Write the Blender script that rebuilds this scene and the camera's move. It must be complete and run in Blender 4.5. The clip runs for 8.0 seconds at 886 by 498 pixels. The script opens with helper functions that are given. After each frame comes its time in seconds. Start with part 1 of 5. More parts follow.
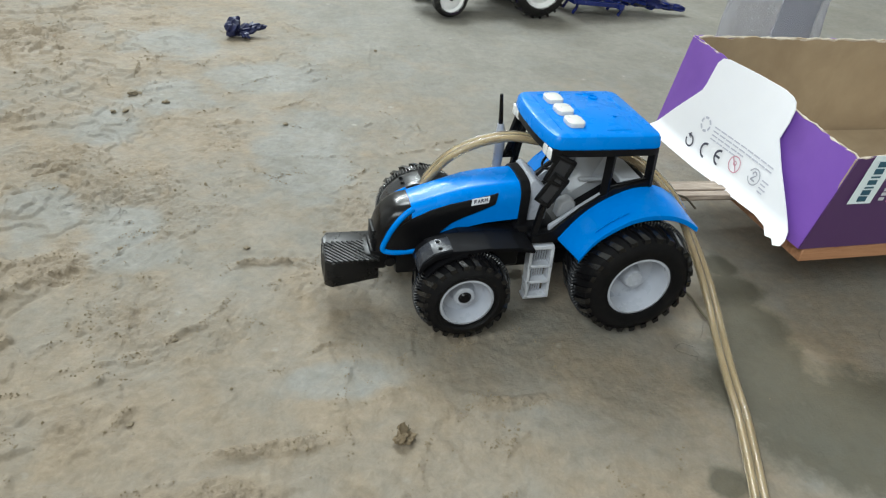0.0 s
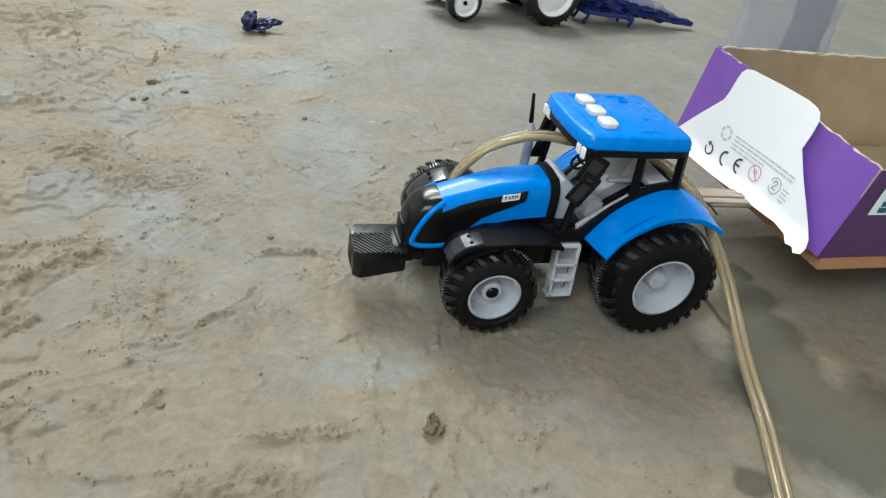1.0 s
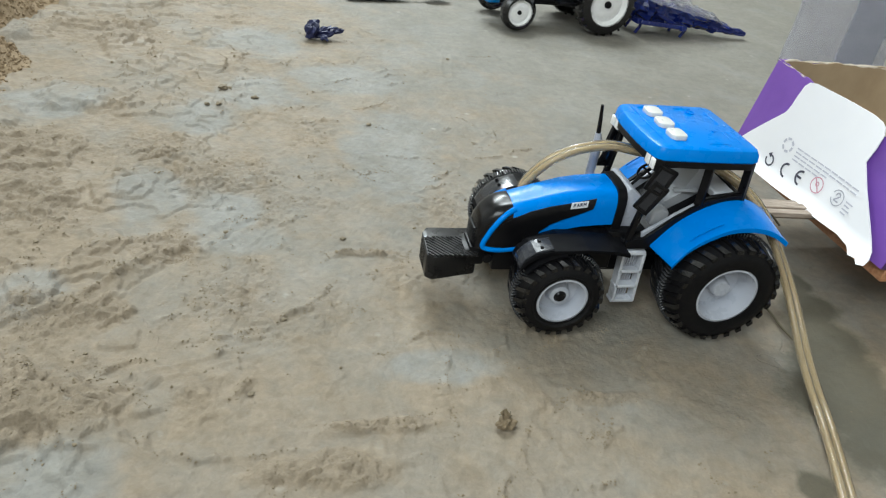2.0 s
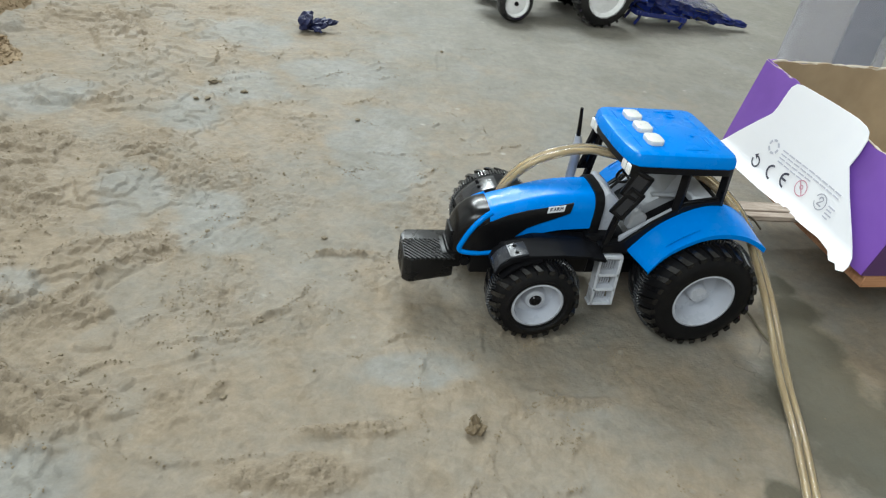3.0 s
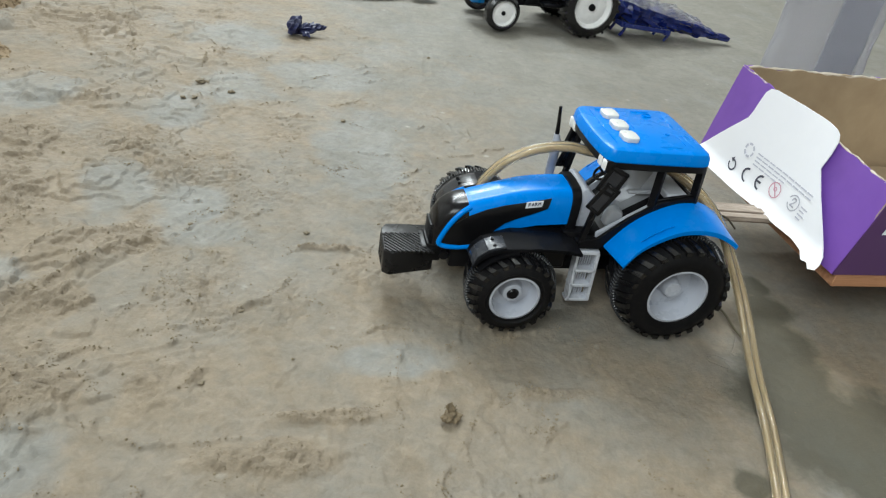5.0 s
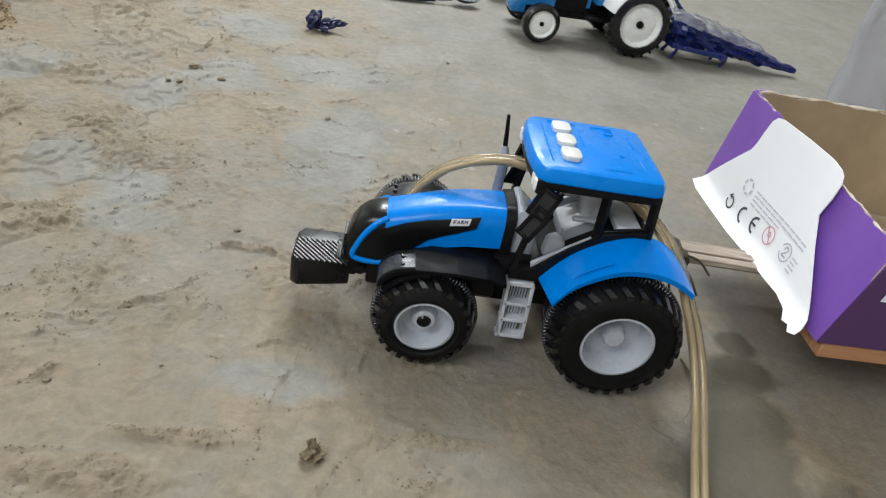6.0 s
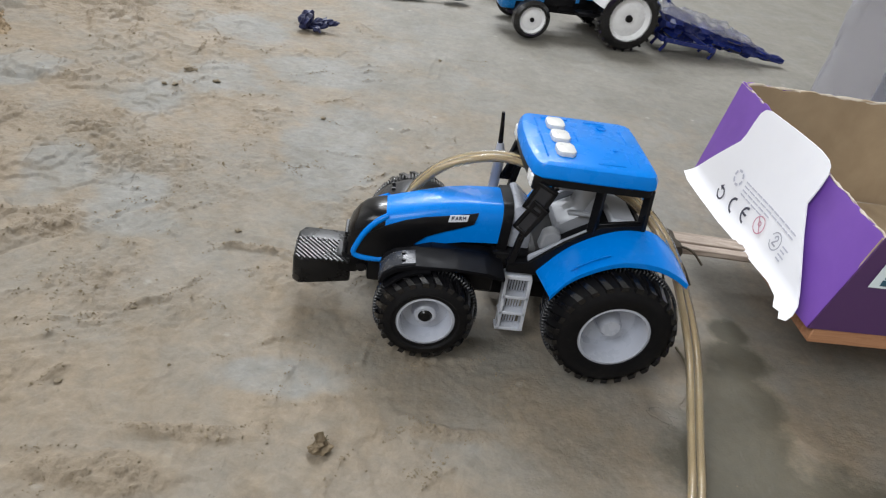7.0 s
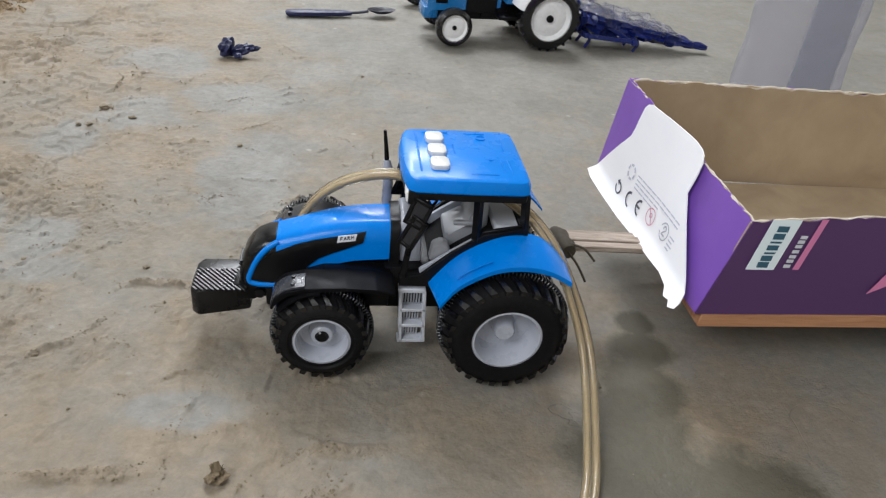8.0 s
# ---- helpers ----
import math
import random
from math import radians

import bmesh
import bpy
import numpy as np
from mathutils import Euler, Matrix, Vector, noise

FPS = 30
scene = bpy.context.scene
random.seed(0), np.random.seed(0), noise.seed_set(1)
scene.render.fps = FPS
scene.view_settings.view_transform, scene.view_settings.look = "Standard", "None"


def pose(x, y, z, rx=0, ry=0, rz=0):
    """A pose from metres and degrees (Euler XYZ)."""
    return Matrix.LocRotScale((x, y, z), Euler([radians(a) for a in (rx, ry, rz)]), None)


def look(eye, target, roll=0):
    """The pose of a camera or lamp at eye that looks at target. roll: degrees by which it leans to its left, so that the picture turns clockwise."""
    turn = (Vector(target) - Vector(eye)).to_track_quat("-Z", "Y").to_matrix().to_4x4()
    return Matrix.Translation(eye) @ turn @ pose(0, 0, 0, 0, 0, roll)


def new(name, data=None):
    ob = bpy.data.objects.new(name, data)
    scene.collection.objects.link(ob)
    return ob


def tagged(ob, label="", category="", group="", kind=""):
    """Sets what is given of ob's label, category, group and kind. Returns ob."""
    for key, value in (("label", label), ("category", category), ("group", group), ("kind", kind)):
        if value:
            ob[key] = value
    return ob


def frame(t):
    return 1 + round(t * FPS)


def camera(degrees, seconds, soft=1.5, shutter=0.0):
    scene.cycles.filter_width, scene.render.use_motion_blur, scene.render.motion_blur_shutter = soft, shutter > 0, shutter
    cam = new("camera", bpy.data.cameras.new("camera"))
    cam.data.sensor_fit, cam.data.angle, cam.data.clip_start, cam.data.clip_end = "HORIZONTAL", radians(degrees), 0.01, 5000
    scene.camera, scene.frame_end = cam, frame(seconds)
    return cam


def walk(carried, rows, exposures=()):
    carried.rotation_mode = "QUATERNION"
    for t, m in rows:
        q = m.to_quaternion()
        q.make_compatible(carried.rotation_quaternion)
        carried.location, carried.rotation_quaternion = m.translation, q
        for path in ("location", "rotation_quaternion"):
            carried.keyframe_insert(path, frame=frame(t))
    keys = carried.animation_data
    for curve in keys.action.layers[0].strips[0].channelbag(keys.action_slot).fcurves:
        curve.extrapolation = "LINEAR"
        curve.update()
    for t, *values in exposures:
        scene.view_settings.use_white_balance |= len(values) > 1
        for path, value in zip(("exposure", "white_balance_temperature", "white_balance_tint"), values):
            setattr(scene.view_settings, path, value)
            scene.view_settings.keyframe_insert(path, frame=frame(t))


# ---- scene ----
cam = camera(63.8, 8.0, soft=1.2)
PATH = [
    (0, (-0.1294, -0.3619, 0.3247), (-0.0078, 0.0368, 0.0485), 6.26),
    (0.5, (-0.1440, -0.3609, 0.3198), (-0.0060, 0.0363, 0.0492), 8.90),
    (1, (-0.1588, -0.3636, 0.3159), (-0.0280, 0.0360, 0.0453), 9.00),
    (1.5, (-0.1730, -0.3710, 0.3211), (-0.0490, 0.0333, 0.0544), 8.54),
    (2, (-0.1895, -0.3759, 0.3235), (-0.0816, 0.0303, 0.0526), 8.45),
    (2.2, (-0.1728, -0.3691, 0.3170), (-0.0602, 0.0371, 0.0481), 8.96),
    (3.3, (-0.1672, -0.3786, 0.3425), (-0.0674, 0.0211, 0.0591), 8.54),
    (3.5, (-0.1713, -0.3872, 0.3346), (-0.0668, 0.0117, 0.0517), 8.36),
    (4, (-0.1760, -0.3911, 0.3397), (-0.0642, 0.0083, 0.0605), 9.40),
    (4.2, (-0.1775, -0.3932, 0.3372), (-0.0646, 0.0063, 0.0586), 9.25),
    (5.3, (-0.1360, -0.3817, 0.3223), (-0.0326, 0.0279, 0.0548), 10.83),
    (5.5, (-0.1001, -0.3614, 0.3157), (0.0018, 0.0506, 0.0513), 13.03),
    (6, (-0.0423, -0.3484, 0.3154), (0.0115, 0.0682, 0.0443), 11.61),
    (6.5, (-0.0355, -0.3587, 0.3213), (0.0213, 0.0574, 0.0498), 9.92),
    (7, (-0.0470, -0.3570, 0.3205), (0.0116, 0.0579, 0.0477), 10.76),
    (7.5, (-0.0295, -0.3698, 0.3402), (0.0298, 0.0530, 0.0799), 8.20),
    (8, (0.0113, -0.3658, 0.3391), (0.0821, 0.0503, 0.0710), 6.49),
]
walk(cam, [(t, look(eye, target, roll)) for t, eye, target, roll in PATH],
     [(0.0, 0.05, 6280, 3), (4.2, 0.05, 6280, 3), (5.5, -0.02, 6380, 5), (6.0, -0.05, 6450, 7), (6.6, -0.05, 6380, 11), (8.0, -0.05, 6350, 12)])

# ---- light: unseen lamps, one on the ceiling and a tube on the wall behind the toys, an added fill, pale walls all round ----
world = bpy.data.worlds.new("world")
scene.world = world
world.use_nodes = True
world.node_tree.nodes["Background"].inputs["Color"].default_value = (0.9, 0.95, 1.0, 1)
world.node_tree.nodes["Background"].inputs["Strength"].default_value = 0.62


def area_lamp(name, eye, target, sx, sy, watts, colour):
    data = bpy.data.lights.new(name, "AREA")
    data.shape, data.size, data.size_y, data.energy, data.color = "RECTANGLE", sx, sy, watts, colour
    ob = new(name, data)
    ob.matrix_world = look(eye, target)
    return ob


area_lamp("ceiling_lamp", (-0.05, 1.95, 2.40), (0.05, 0.1, 0.0), 1.2, 0.80, 72, (0.935, 0.97, 1.0))
# lamp out of view, set low behind for mirrored highlights and grazing floor relief
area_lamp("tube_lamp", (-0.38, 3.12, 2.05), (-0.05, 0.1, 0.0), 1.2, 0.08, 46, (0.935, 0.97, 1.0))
# added fill from the near left, lifts the flap and tractor side
area_lamp("room_lamp", (-1.35, -1.40, 1.85), (0.15, 0.1, 0.0), 1.4, 0.8, 45, (0.935, 0.97, 1.0))


# ---- materials ----
class Nodes:
    """Short ways to build a node tree."""

    def __init__(self, name):
        self.material = bpy.data.materials.new(name)
        self.material.use_nodes = True
        self.tree = self.material.node_tree
        self.shader = self.tree.nodes["Principled BSDF"]
        self.coord = self.tree.nodes.new("ShaderNodeTexCoord").outputs["Object"]

    def put(self, kind, **inputs):
        node = self.tree.nodes.new(kind)
        for key, value in inputs.items():
            self.link(node, key.replace("_", " "), value)
        return node

    def link(self, node, key, value):
        socket = node.inputs[int(key[1:]) if key[0] == "i" and key[1:].isdigit() else key]
        if hasattr(value, "is_linked"):
            self.tree.links.new(value, socket)
        else:
            socket.default_value = value

    def noise(self, scale, detail=4.0, rough=0.55, distort=0.0):
        return self.put("ShaderNodeTexNoise", Vector=self.coord, Scale=scale, Detail=detail, Roughness=rough, Distortion=distort).outputs["Fac"]

    def ramp(self, fac, stops):
        node = self.put("ShaderNodeValToRGB", Fac=fac)
        ramp = node.color_ramp
        while len(ramp.elements) < len(stops):
            ramp.elements.new(0.5)
        for element, (at, colour) in zip(ramp.elements, stops):
            element.position, element.color = at, (*colour, 1) if len(colour) == 3 else colour
        return node.outputs["Color"]

    def math(self, op, a, b=0.0):
        node = self.tree.nodes.new("ShaderNodeMath")
        node.operation = op
        self.link(node, "i0", a)
        self.link(node, "i1", b)
        return node.outputs[0]

    def mix(self, fac, a, b):
        node = self.tree.nodes.new("ShaderNodeMix")
        node.data_type = "RGBA"
        self.link(node, "i0", fac)
        self.link(node, "i6", a if hasattr(a, "is_linked") else (*a, 1))
        self.link(node, "i7", b if hasattr(b, "is_linked") else (*b, 1))
        return node.outputs[2]

    def bump(self, height, strength, distance):
        node = self.put("ShaderNodeBump", Height=height, Strength=strength, Distance=distance)
        self.tree.links.new(node.outputs["Normal"], self.shader.inputs["Normal"])

    def set(self, **inputs):
        for key, value in inputs.items():
            self.link(self.shader, key.replace("_", " "), value)
        return self.material


def plastic(name, colour, rough=0.3, scale=60, vary=0.12, dust=0.0, bump=0.0, coat=0.0, gloss=0.5):
    n = Nodes(name)
    low = tuple(v * (1 - vary) for v in colour)
    high = tuple(min(1, v * (1 + vary)) for v in colour)
    base = n.mix(n.noise(scale, 5), low, high)
    if dust:
        spots = n.ramp(n.noise(scale * 4, 8, 0.7), [(0.48, (0, 0, 0)), (0.75, (dust, dust, dust))])
        base = n.mix(spots, base, (0.36, 0.31, 0.23))
    r = n.ramp(n.noise(scale * 2, 6), [(0.3, (rough * 0.75,) * 3), (0.75, (min(1, rough * 1.35),) * 3)])
    if bump:
        n.bump(n.noise(scale * 8, 4), bump, 0.0006)
    return n.set(Base_Color=base, Roughness=r, Coat_Weight=coat, Coat_Roughness=0.12, Specular_IOR_Level=gloss)


BLUE = plastic("blue_plastic", (0.0002, 0.188, 0.67), 0.26, 30, 0.07, 0.005, 0.03, 0.10, 0.13)
BLACK = plastic("black_plastic", (0.004, 0.004, 0.005), 0.36, 50, 0.3, 0.01, 0.1, 0, 0.20)
# shiny teeth; base colour lightened to stand in for glints and dust
TOOTH_BLACK = plastic("shiny_black_rubber", (0.030, 0.031, 0.034), 0.16, 80, 0.2, 0.02, 0.05, 0.3, 0.7)
MATT_BLACK = plastic("matt_black_plastic", (0.004, 0.004, 0.005), 0.45, 50, 0.2, 0.006, 0.1, 0, 0.05)
GLOSS_BLACK = plastic("glossy_black_plastic", (0.004, 0.004, 0.005), 0.20, 50, 0.2, 0.01, 0.02, 0.10, 0.20)
SIDEWALL = plastic("dull_black_rubber", (0.004, 0.004, 0.005), 0.42, 80, 0.3, 0.02, 0.15, 0, 0.16)
RUBBER = plastic("black_rubber", (0.004, 0.004, 0.005), 0.22, 80, 0.35, 0.025, 0.2, 0, 0.55)
GREY = plastic("grey_plastic", (0.33, 0.35, 0.40), 0.33, 60, 0.10, 0.10, 0.05)
PALE_GREY = plastic("pale_grey_plastic", (0.40, 0.42, 0.475), 0.30, 60, 0.08, 0.10, 0.05)
BUTTON_WHITE = plastic("ivory_button_plastic", (0.62, 0.62, 0.60), 0.32, 60, 0.05, 0.06, 0.03)
WORN_WHITE = plastic("worn_white_plastic", (0.70, 0.70, 0.72), 0.4, 45, 0.12, 0.22, 0.05)
SEAT_GREY = plastic("seat_grey_plastic", (0.38, 0.395, 0.43), 0.45, 60, 0.15, 0.1, 0.08)
LIGHT_GREY = plastic("light_grey_plastic", (0.55, 0.57, 0.62), 0.28, 60, 0.06, 0.06, 0.04)
WHITE = plastic("white_plastic", (0.80, 0.80, 0.79), 0.28, 60, 0.04, 0.05, 0.03)
WEIGHT_BLACK = plastic("worn_black_plastic", (0.006, 0.006, 0.007), 0.30, 50, 0.25, 0.01, 0.05, 0, 0.34)
SILVER = plastic("silver_sticker", (0.62, 0.64, 0.68), 0.25, 90, 0.10)
FAR_BLUE = plastic("toy_blue_paint", (0.012, 0.16, 0.42), 0.25, 40, 0.12, 0.05, 0.05, 0.3)
NAVY = plastic("navy_plastic", (0.006, 0.010, 0.055), 0.5, 60, 0.2, 0.05, 0.1)
INDIGO = plastic("indigo_metal_paint", (0.006, 0.015, 0.115), 0.22, 60, 0.25, 0.06, 0.1)


def floor_material():
    n = Nodes("cement_floor")
    sand = n.put("ShaderNodeAttribute")
    sand.attribute_name = "sand"
    cover = n.math("ADD", sand.outputs["Fac"], n.math("MULTIPLY", n.math("SUBTRACT", n.noise(40, 10, 0.7, 0.5), 0.5), 0.9))
    cover = n.ramp(cover, [(0.05, (0, 0, 0)), (0.75, (1, 1, 1))])
    broken = n.put("ShaderNodeAttribute")
    broken.attribute_name = "broken"
    broken = n.math("ADD", broken.outputs["Fac"], n.math("MULTIPLY", n.math("SUBTRACT", n.noise(38, 7, 0.62), 0.5), 1.1))
    broken = n.ramp(broken, [(0.15, (0, 0, 0)), (0.95, (1, 1, 1))])
    cover = n.math("MAXIMUM", cover, n.math("MULTIPLY", broken, 1.0))
    cement = n.ramp(n.noise(7, 9, 0.65, 0.8), [(0.25, (0.160, 0.149, 0.126)), (0.5, (0.192, 0.180, 0.153)), (0.75, (0.222, 0.209, 0.180))])
    bluish = n.ramp(n.noise(11, 7, 0.62, 1.0), [(0.50, (0, 0, 0)), (0.76, (0.5, 0.5, 0.5))])
    cement = n.mix(bluish, cement, (0.215, 0.219, 0.212))
    soil = n.ramp(n.noise(120, 10, 0.7), [(0.25, (0.180, 0.138, 0.090)), (0.5, (0.226, 0.178, 0.121)), (0.75, (0.268, 0.217, 0.153))])
    chips = n.put("ShaderNodeTexVoronoi", Vector=n.coord, Scale=48.0)
    pale = n.ramp(n.math("ADD", chips.outputs["Distance"], n.math("MULTIPLY", n.noise(150, 4), 0.12)), [(0.14, (1, 1, 1)), (0.26, (0, 0, 0))])
    pale = n.math("MULTIPLY", pale, n.ramp(n.noise(19, 3), [(0.58, (0, 0, 0)), (0.66, (0.75, 0.75, 0.75))]))
    base = n.mix(pale, n.mix(n.math("MULTIPLY", cover, 0.9), cement, soil), (0.33, 0.32, 0.28))
    # dark damp dirt pressed into the cement here and there
    smudge = n.ramp(n.noise(33, 9, 0.75, 1.5), [(0.62, (0, 0, 0)), (0.80, (0.30, 0.30, 0.30))])
    base = n.mix(smudge, base, (0.140, 0.122, 0.090))
    # chalky pale patches where the cement has been scraped bare
    chalk = n.put("ShaderNodeAttribute")
    chalk.attribute_name = "bare"
    chalk = n.math("MULTIPLY", n.math("MULTIPLY", chalk.outputs["Fac"], n.ramp(n.noise(60, 8, 0.7, 0.5), [(0.38, (0.1, 0.1, 0.1)), (0.66, (1, 1, 1))])), 0.42)
    base = n.mix(chalk, base, (0.262, 0.266, 0.258))
    # fine mottling: paler dust and darker specks
    dusty = n.ramp(n.noise(85, 8, 0.75, 0.6), [(0.30, (0.80, 0.80, 0.80)), (0.52, (1, 1, 1)), (0.72, (1.16, 1.16, 1.15))])
    tint = n.tree.nodes.new("ShaderNodeMix")
    tint.data_type, tint.blend_type = "RGBA", "MULTIPLY"
    for key, value in (("i0", 1.0), ("i6", base), ("i7", dusty)):
        n.link(tint, key, value)
    specks = n.ramp(n.noise(240, 4, 0.7), [(0.66, (0, 0, 0)), (0.74, (0.55, 0.55, 0.55))])
    base = n.mix(specks, tint.outputs[2], (0.095, 0.080, 0.055))
    # dark trail: damp dirt with shade near the box painted in
    wet = n.put("ShaderNodeAttribute")
    wet.attribute_name = "wet"
    damp_shade_fac = n.math("ADD", wet.outputs["Fac"], n.math("MULTIPLY", n.math("SUBTRACT", n.noise(26, 8, 0.7), 0.5), 1.0))
    damp_shade_fac = n.ramp(damp_shade_fac, [(0.42, (0, 0, 0)), (0.70, (1, 1, 1))])
    base = n.mix(n.math("MULTIPLY", damp_shade_fac, 0.76), base, (0.055, 0.050, 0.030))
    # grains where the mud is broken up, a few hair cracks through the crust
    grains = n.put("ShaderNodeTexVoronoi", Vector=n.coord, Scale=420.0)
    grain = n.math("ADD", n.math("MULTIPLY", n.math("SUBTRACT", 1.0, grains.outputs["Distance"]), 0.55), n.math("MULTIPLY", n.noise(300, 5, 0.7), 1.5))
    vein = n.math("ABSOLUTE", n.math("SUBTRACT", n.noise(11, 4, 0.5, 0.6), 0.5))
    crack = n.math("MULTIPLY", n.ramp(vein, [(0.0, (1, 1, 1)), (0.006, (0, 0, 0))]), n.ramp(n.noise(9, 4), [(0.60, (0, 0, 0)), (0.68, (1, 1, 1))]))
    height = n.math("ADD", n.math("MULTIPLY", grain, n.math("ADD", n.math("MULTIPLY", broken, 0.34), 0.11)), n.math("MULTIPLY", n.noise(70, 5, 0.6), 0.20))
    n.bump(n.math("SUBTRACT", height, n.math("MULTIPLY", crack, 0.22)), 1.0, 0.0030)
    rough = n.math("SUBTRACT", n.ramp(n.noise(14, 5), [(0.3, (0.62,) * 3), (0.7, (0.88,) * 3)]), n.math("MULTIPLY", damp_shade_fac, 0.12))
    return n.set(Base_Color=base, Roughness=rough)


def soil_material():
    n = Nodes("dry_soil")
    fine = n.noise(300, 8, 0.7)
    tone = n.math("ADD", n.math("MULTIPLY", fine, 0.5), n.math("MULTIPLY", n.noise(14, 6, 0.6), 0.5))
    base = n.ramp(tone, [(0.25, (0.190, 0.134, 0.078)), (0.50, (0.262, 0.193, 0.118)), (0.75, (0.340, 0.262, 0.170))])
    n.bump(n.math("ADD", fine, n.math("MULTIPLY", n.noise(110, 4, 0.6), 0.8)), 0.6, 0.002)
    return n.set(Base_Color=base, Roughness=0.95)


def card_material(name, stops, scale, bump=0.15, rough=0.6):
    n = Nodes(name)
    n.bump(n.noise(scale * 6, 5), bump, 0.0008)
    return n.set(Base_Color=n.ramp(n.noise(scale, 8, 0.6, 0.4), stops), Roughness=rough)


def wood_material(name, dark, light):
    n = Nodes(name)
    stretch = n.put("ShaderNodeMapping", Vector=n.coord)
    stretch.inputs["Scale"].default_value = (1, 14, 14)
    n.coord = stretch.outputs["Vector"]
    grain = n.noise(16, 8, 0.65, 1.0)
    n.bump(grain, 0.5, 0.0015)
    return n.set(Base_Color=n.ramp(grain, [(0.3, dark), (0.7, light)]), Roughness=0.65)


FLOOR = floor_material()
SOIL = soil_material()
BROWN_CARD = card_material("brown_card", [(0.3, (0.310, 0.232, 0.150)), (0.7, (0.430, 0.335, 0.222))], 18)
CARD_EDGE = card_material("torn_card_edge", [(0.3, (0.50, 0.42, 0.33)), (0.7, (0.72, 0.66, 0.58))], 120, 0.6, 0.9)
PURPLE = card_material("purple_printed_card", [(0.3, (0.165, 0.066, 0.370)), (0.7, (0.215, 0.094, 0.450))], 14, 0.08, 0.38)
WHITE_CARD = card_material("white_printed_card", [(0.3, (0.85, 0.85, 0.89)), (0.7, (0.90, 0.90, 0.93))], 12, 0.06, 0.42)
PINE = wood_material("pine_board", (0.30, 0.125, 0.055), (0.50, 0.26, 0.135))
OLD_WOOD = wood_material("weathered_lath", (0.19, 0.145, 0.11), (0.45, 0.37, 0.30))
INK = plastic("dark_print", (0.06, 0.06, 0.09), 0.5, 200, 0.1)
FAINT_INK = plastic("faint_grey_print", (0.52, 0.52, 0.60), 0.5, 200, 0.08)
RED_INK = plastic("red_print", (0.60, 0.30, 0.38), 0.5, 200, 0.08)
LABEL_BLUE = plastic("pale_blue_label", (0.76, 0.85, 0.88), 0.4, 60, 0.04)
TEAL_INK = plastic("teal_print", (0.03, 0.10, 0.15), 0.5, 200, 0.1)
PINK_INK = plastic("pink_print", (0.62, 0.20, 0.38), 0.4, 90, 0.08)
PLASTER = plastic("pale_plaster", (0.74, 0.73, 0.70), 0.9, 3, 0.06)
STRAW = plastic("dry_straw", (0.45, 0.36, 0.21), 0.7, 200, 0.2)
RAG = plastic("dark_rag", (0.045, 0.034, 0.020), 0.9, 200, 0.4)
TWIG = plastic("dark_twig", (0.10, 0.085, 0.05), 0.9, 200, 0.4)
GRIT = plastic("sandy_grit", (0.200, 0.160, 0.105), 0.95, 25, 0.18)
STONE = plastic("small_stone", (0.19, 0.155, 0.105), 0.92, 160, 0.35, 0, 0.6)


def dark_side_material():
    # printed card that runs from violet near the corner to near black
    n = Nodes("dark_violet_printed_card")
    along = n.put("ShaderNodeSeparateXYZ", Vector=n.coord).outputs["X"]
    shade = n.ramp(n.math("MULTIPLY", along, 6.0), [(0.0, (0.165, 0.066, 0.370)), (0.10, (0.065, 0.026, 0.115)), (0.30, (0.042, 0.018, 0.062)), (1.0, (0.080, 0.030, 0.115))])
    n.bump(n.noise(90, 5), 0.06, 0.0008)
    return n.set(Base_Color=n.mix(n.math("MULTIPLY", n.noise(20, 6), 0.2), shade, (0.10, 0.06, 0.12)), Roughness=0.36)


DARK_SIDE = dark_side_material()


def tube_material():
    n = Nodes("clear_yellowed_plastic")
    return n.set(Base_Color=n.ramp(n.noise(40, 4), [(0.3, (0.82, 0.72, 0.53)), (0.7, (0.92, 0.84, 0.68))]), Roughness=0.16,
                 Transmission_Weight=0.88, IOR=1.38)


def film_material(name, colour, clear, ior):
    n = Nodes(name)
    n.bump(n.noise(34, 5, 0.6, 1.5), 0.7, 0.01)
    return n.set(Base_Color=(*colour, 1), Roughness=0.14, Transmission_Weight=clear, IOR=ior)


TUBE = tube_material()
FILM = film_material("milky_plastic_film", (0.72, 0.72, 0.78), 0.78, 1.12)
CLEAR_FILM = film_material("clear_plastic_film", (0.92, 0.92, 0.96), 0.96, 1.06)


# ---- ways to build meshes ----
def part(name, bm, material, parent=None, label="", smooth=40, m=None):
    mesh = bpy.data.meshes.new(name)
    bmesh.ops.recalc_face_normals(bm, faces=bm.faces)
    bm.to_mesh(mesh)
    bm.free()
    mesh.materials.append(material)
    mesh.polygons.foreach_set("use_smooth", [True] * len(mesh.polygons))
    mesh.set_sharp_from_angle(angle=radians(smooth))
    ob = new(name, mesh)
    if parent:
        ob.parent = parent
    if m:
        ob.matrix_basis = m
    if label:
        ob["label"] = label
    return ob


def twin(ob, m, parent):
    """Another part on the same mesh."""
    other = new(ob.name.split(".")[0], ob.data)
    other.parent, other.matrix_basis = parent, m
    if "label" in ob:
        other["label"] = ob["label"]
    return other


def thing(name, label, category, m=None, group="", kind=""):
    ob = new(name)
    ob.empty_display_size = 0.02
    if m:
        ob.matrix_basis = m
    return tagged(ob, label, category, group, kind)


def bevel(bm, edges, width, segments=2):
    if width > 0:
        bmesh.ops.bevel(bm, geom=edges, offset=width, segments=segments, profile=0.5, affect="EDGES", clamp_overlap=True)


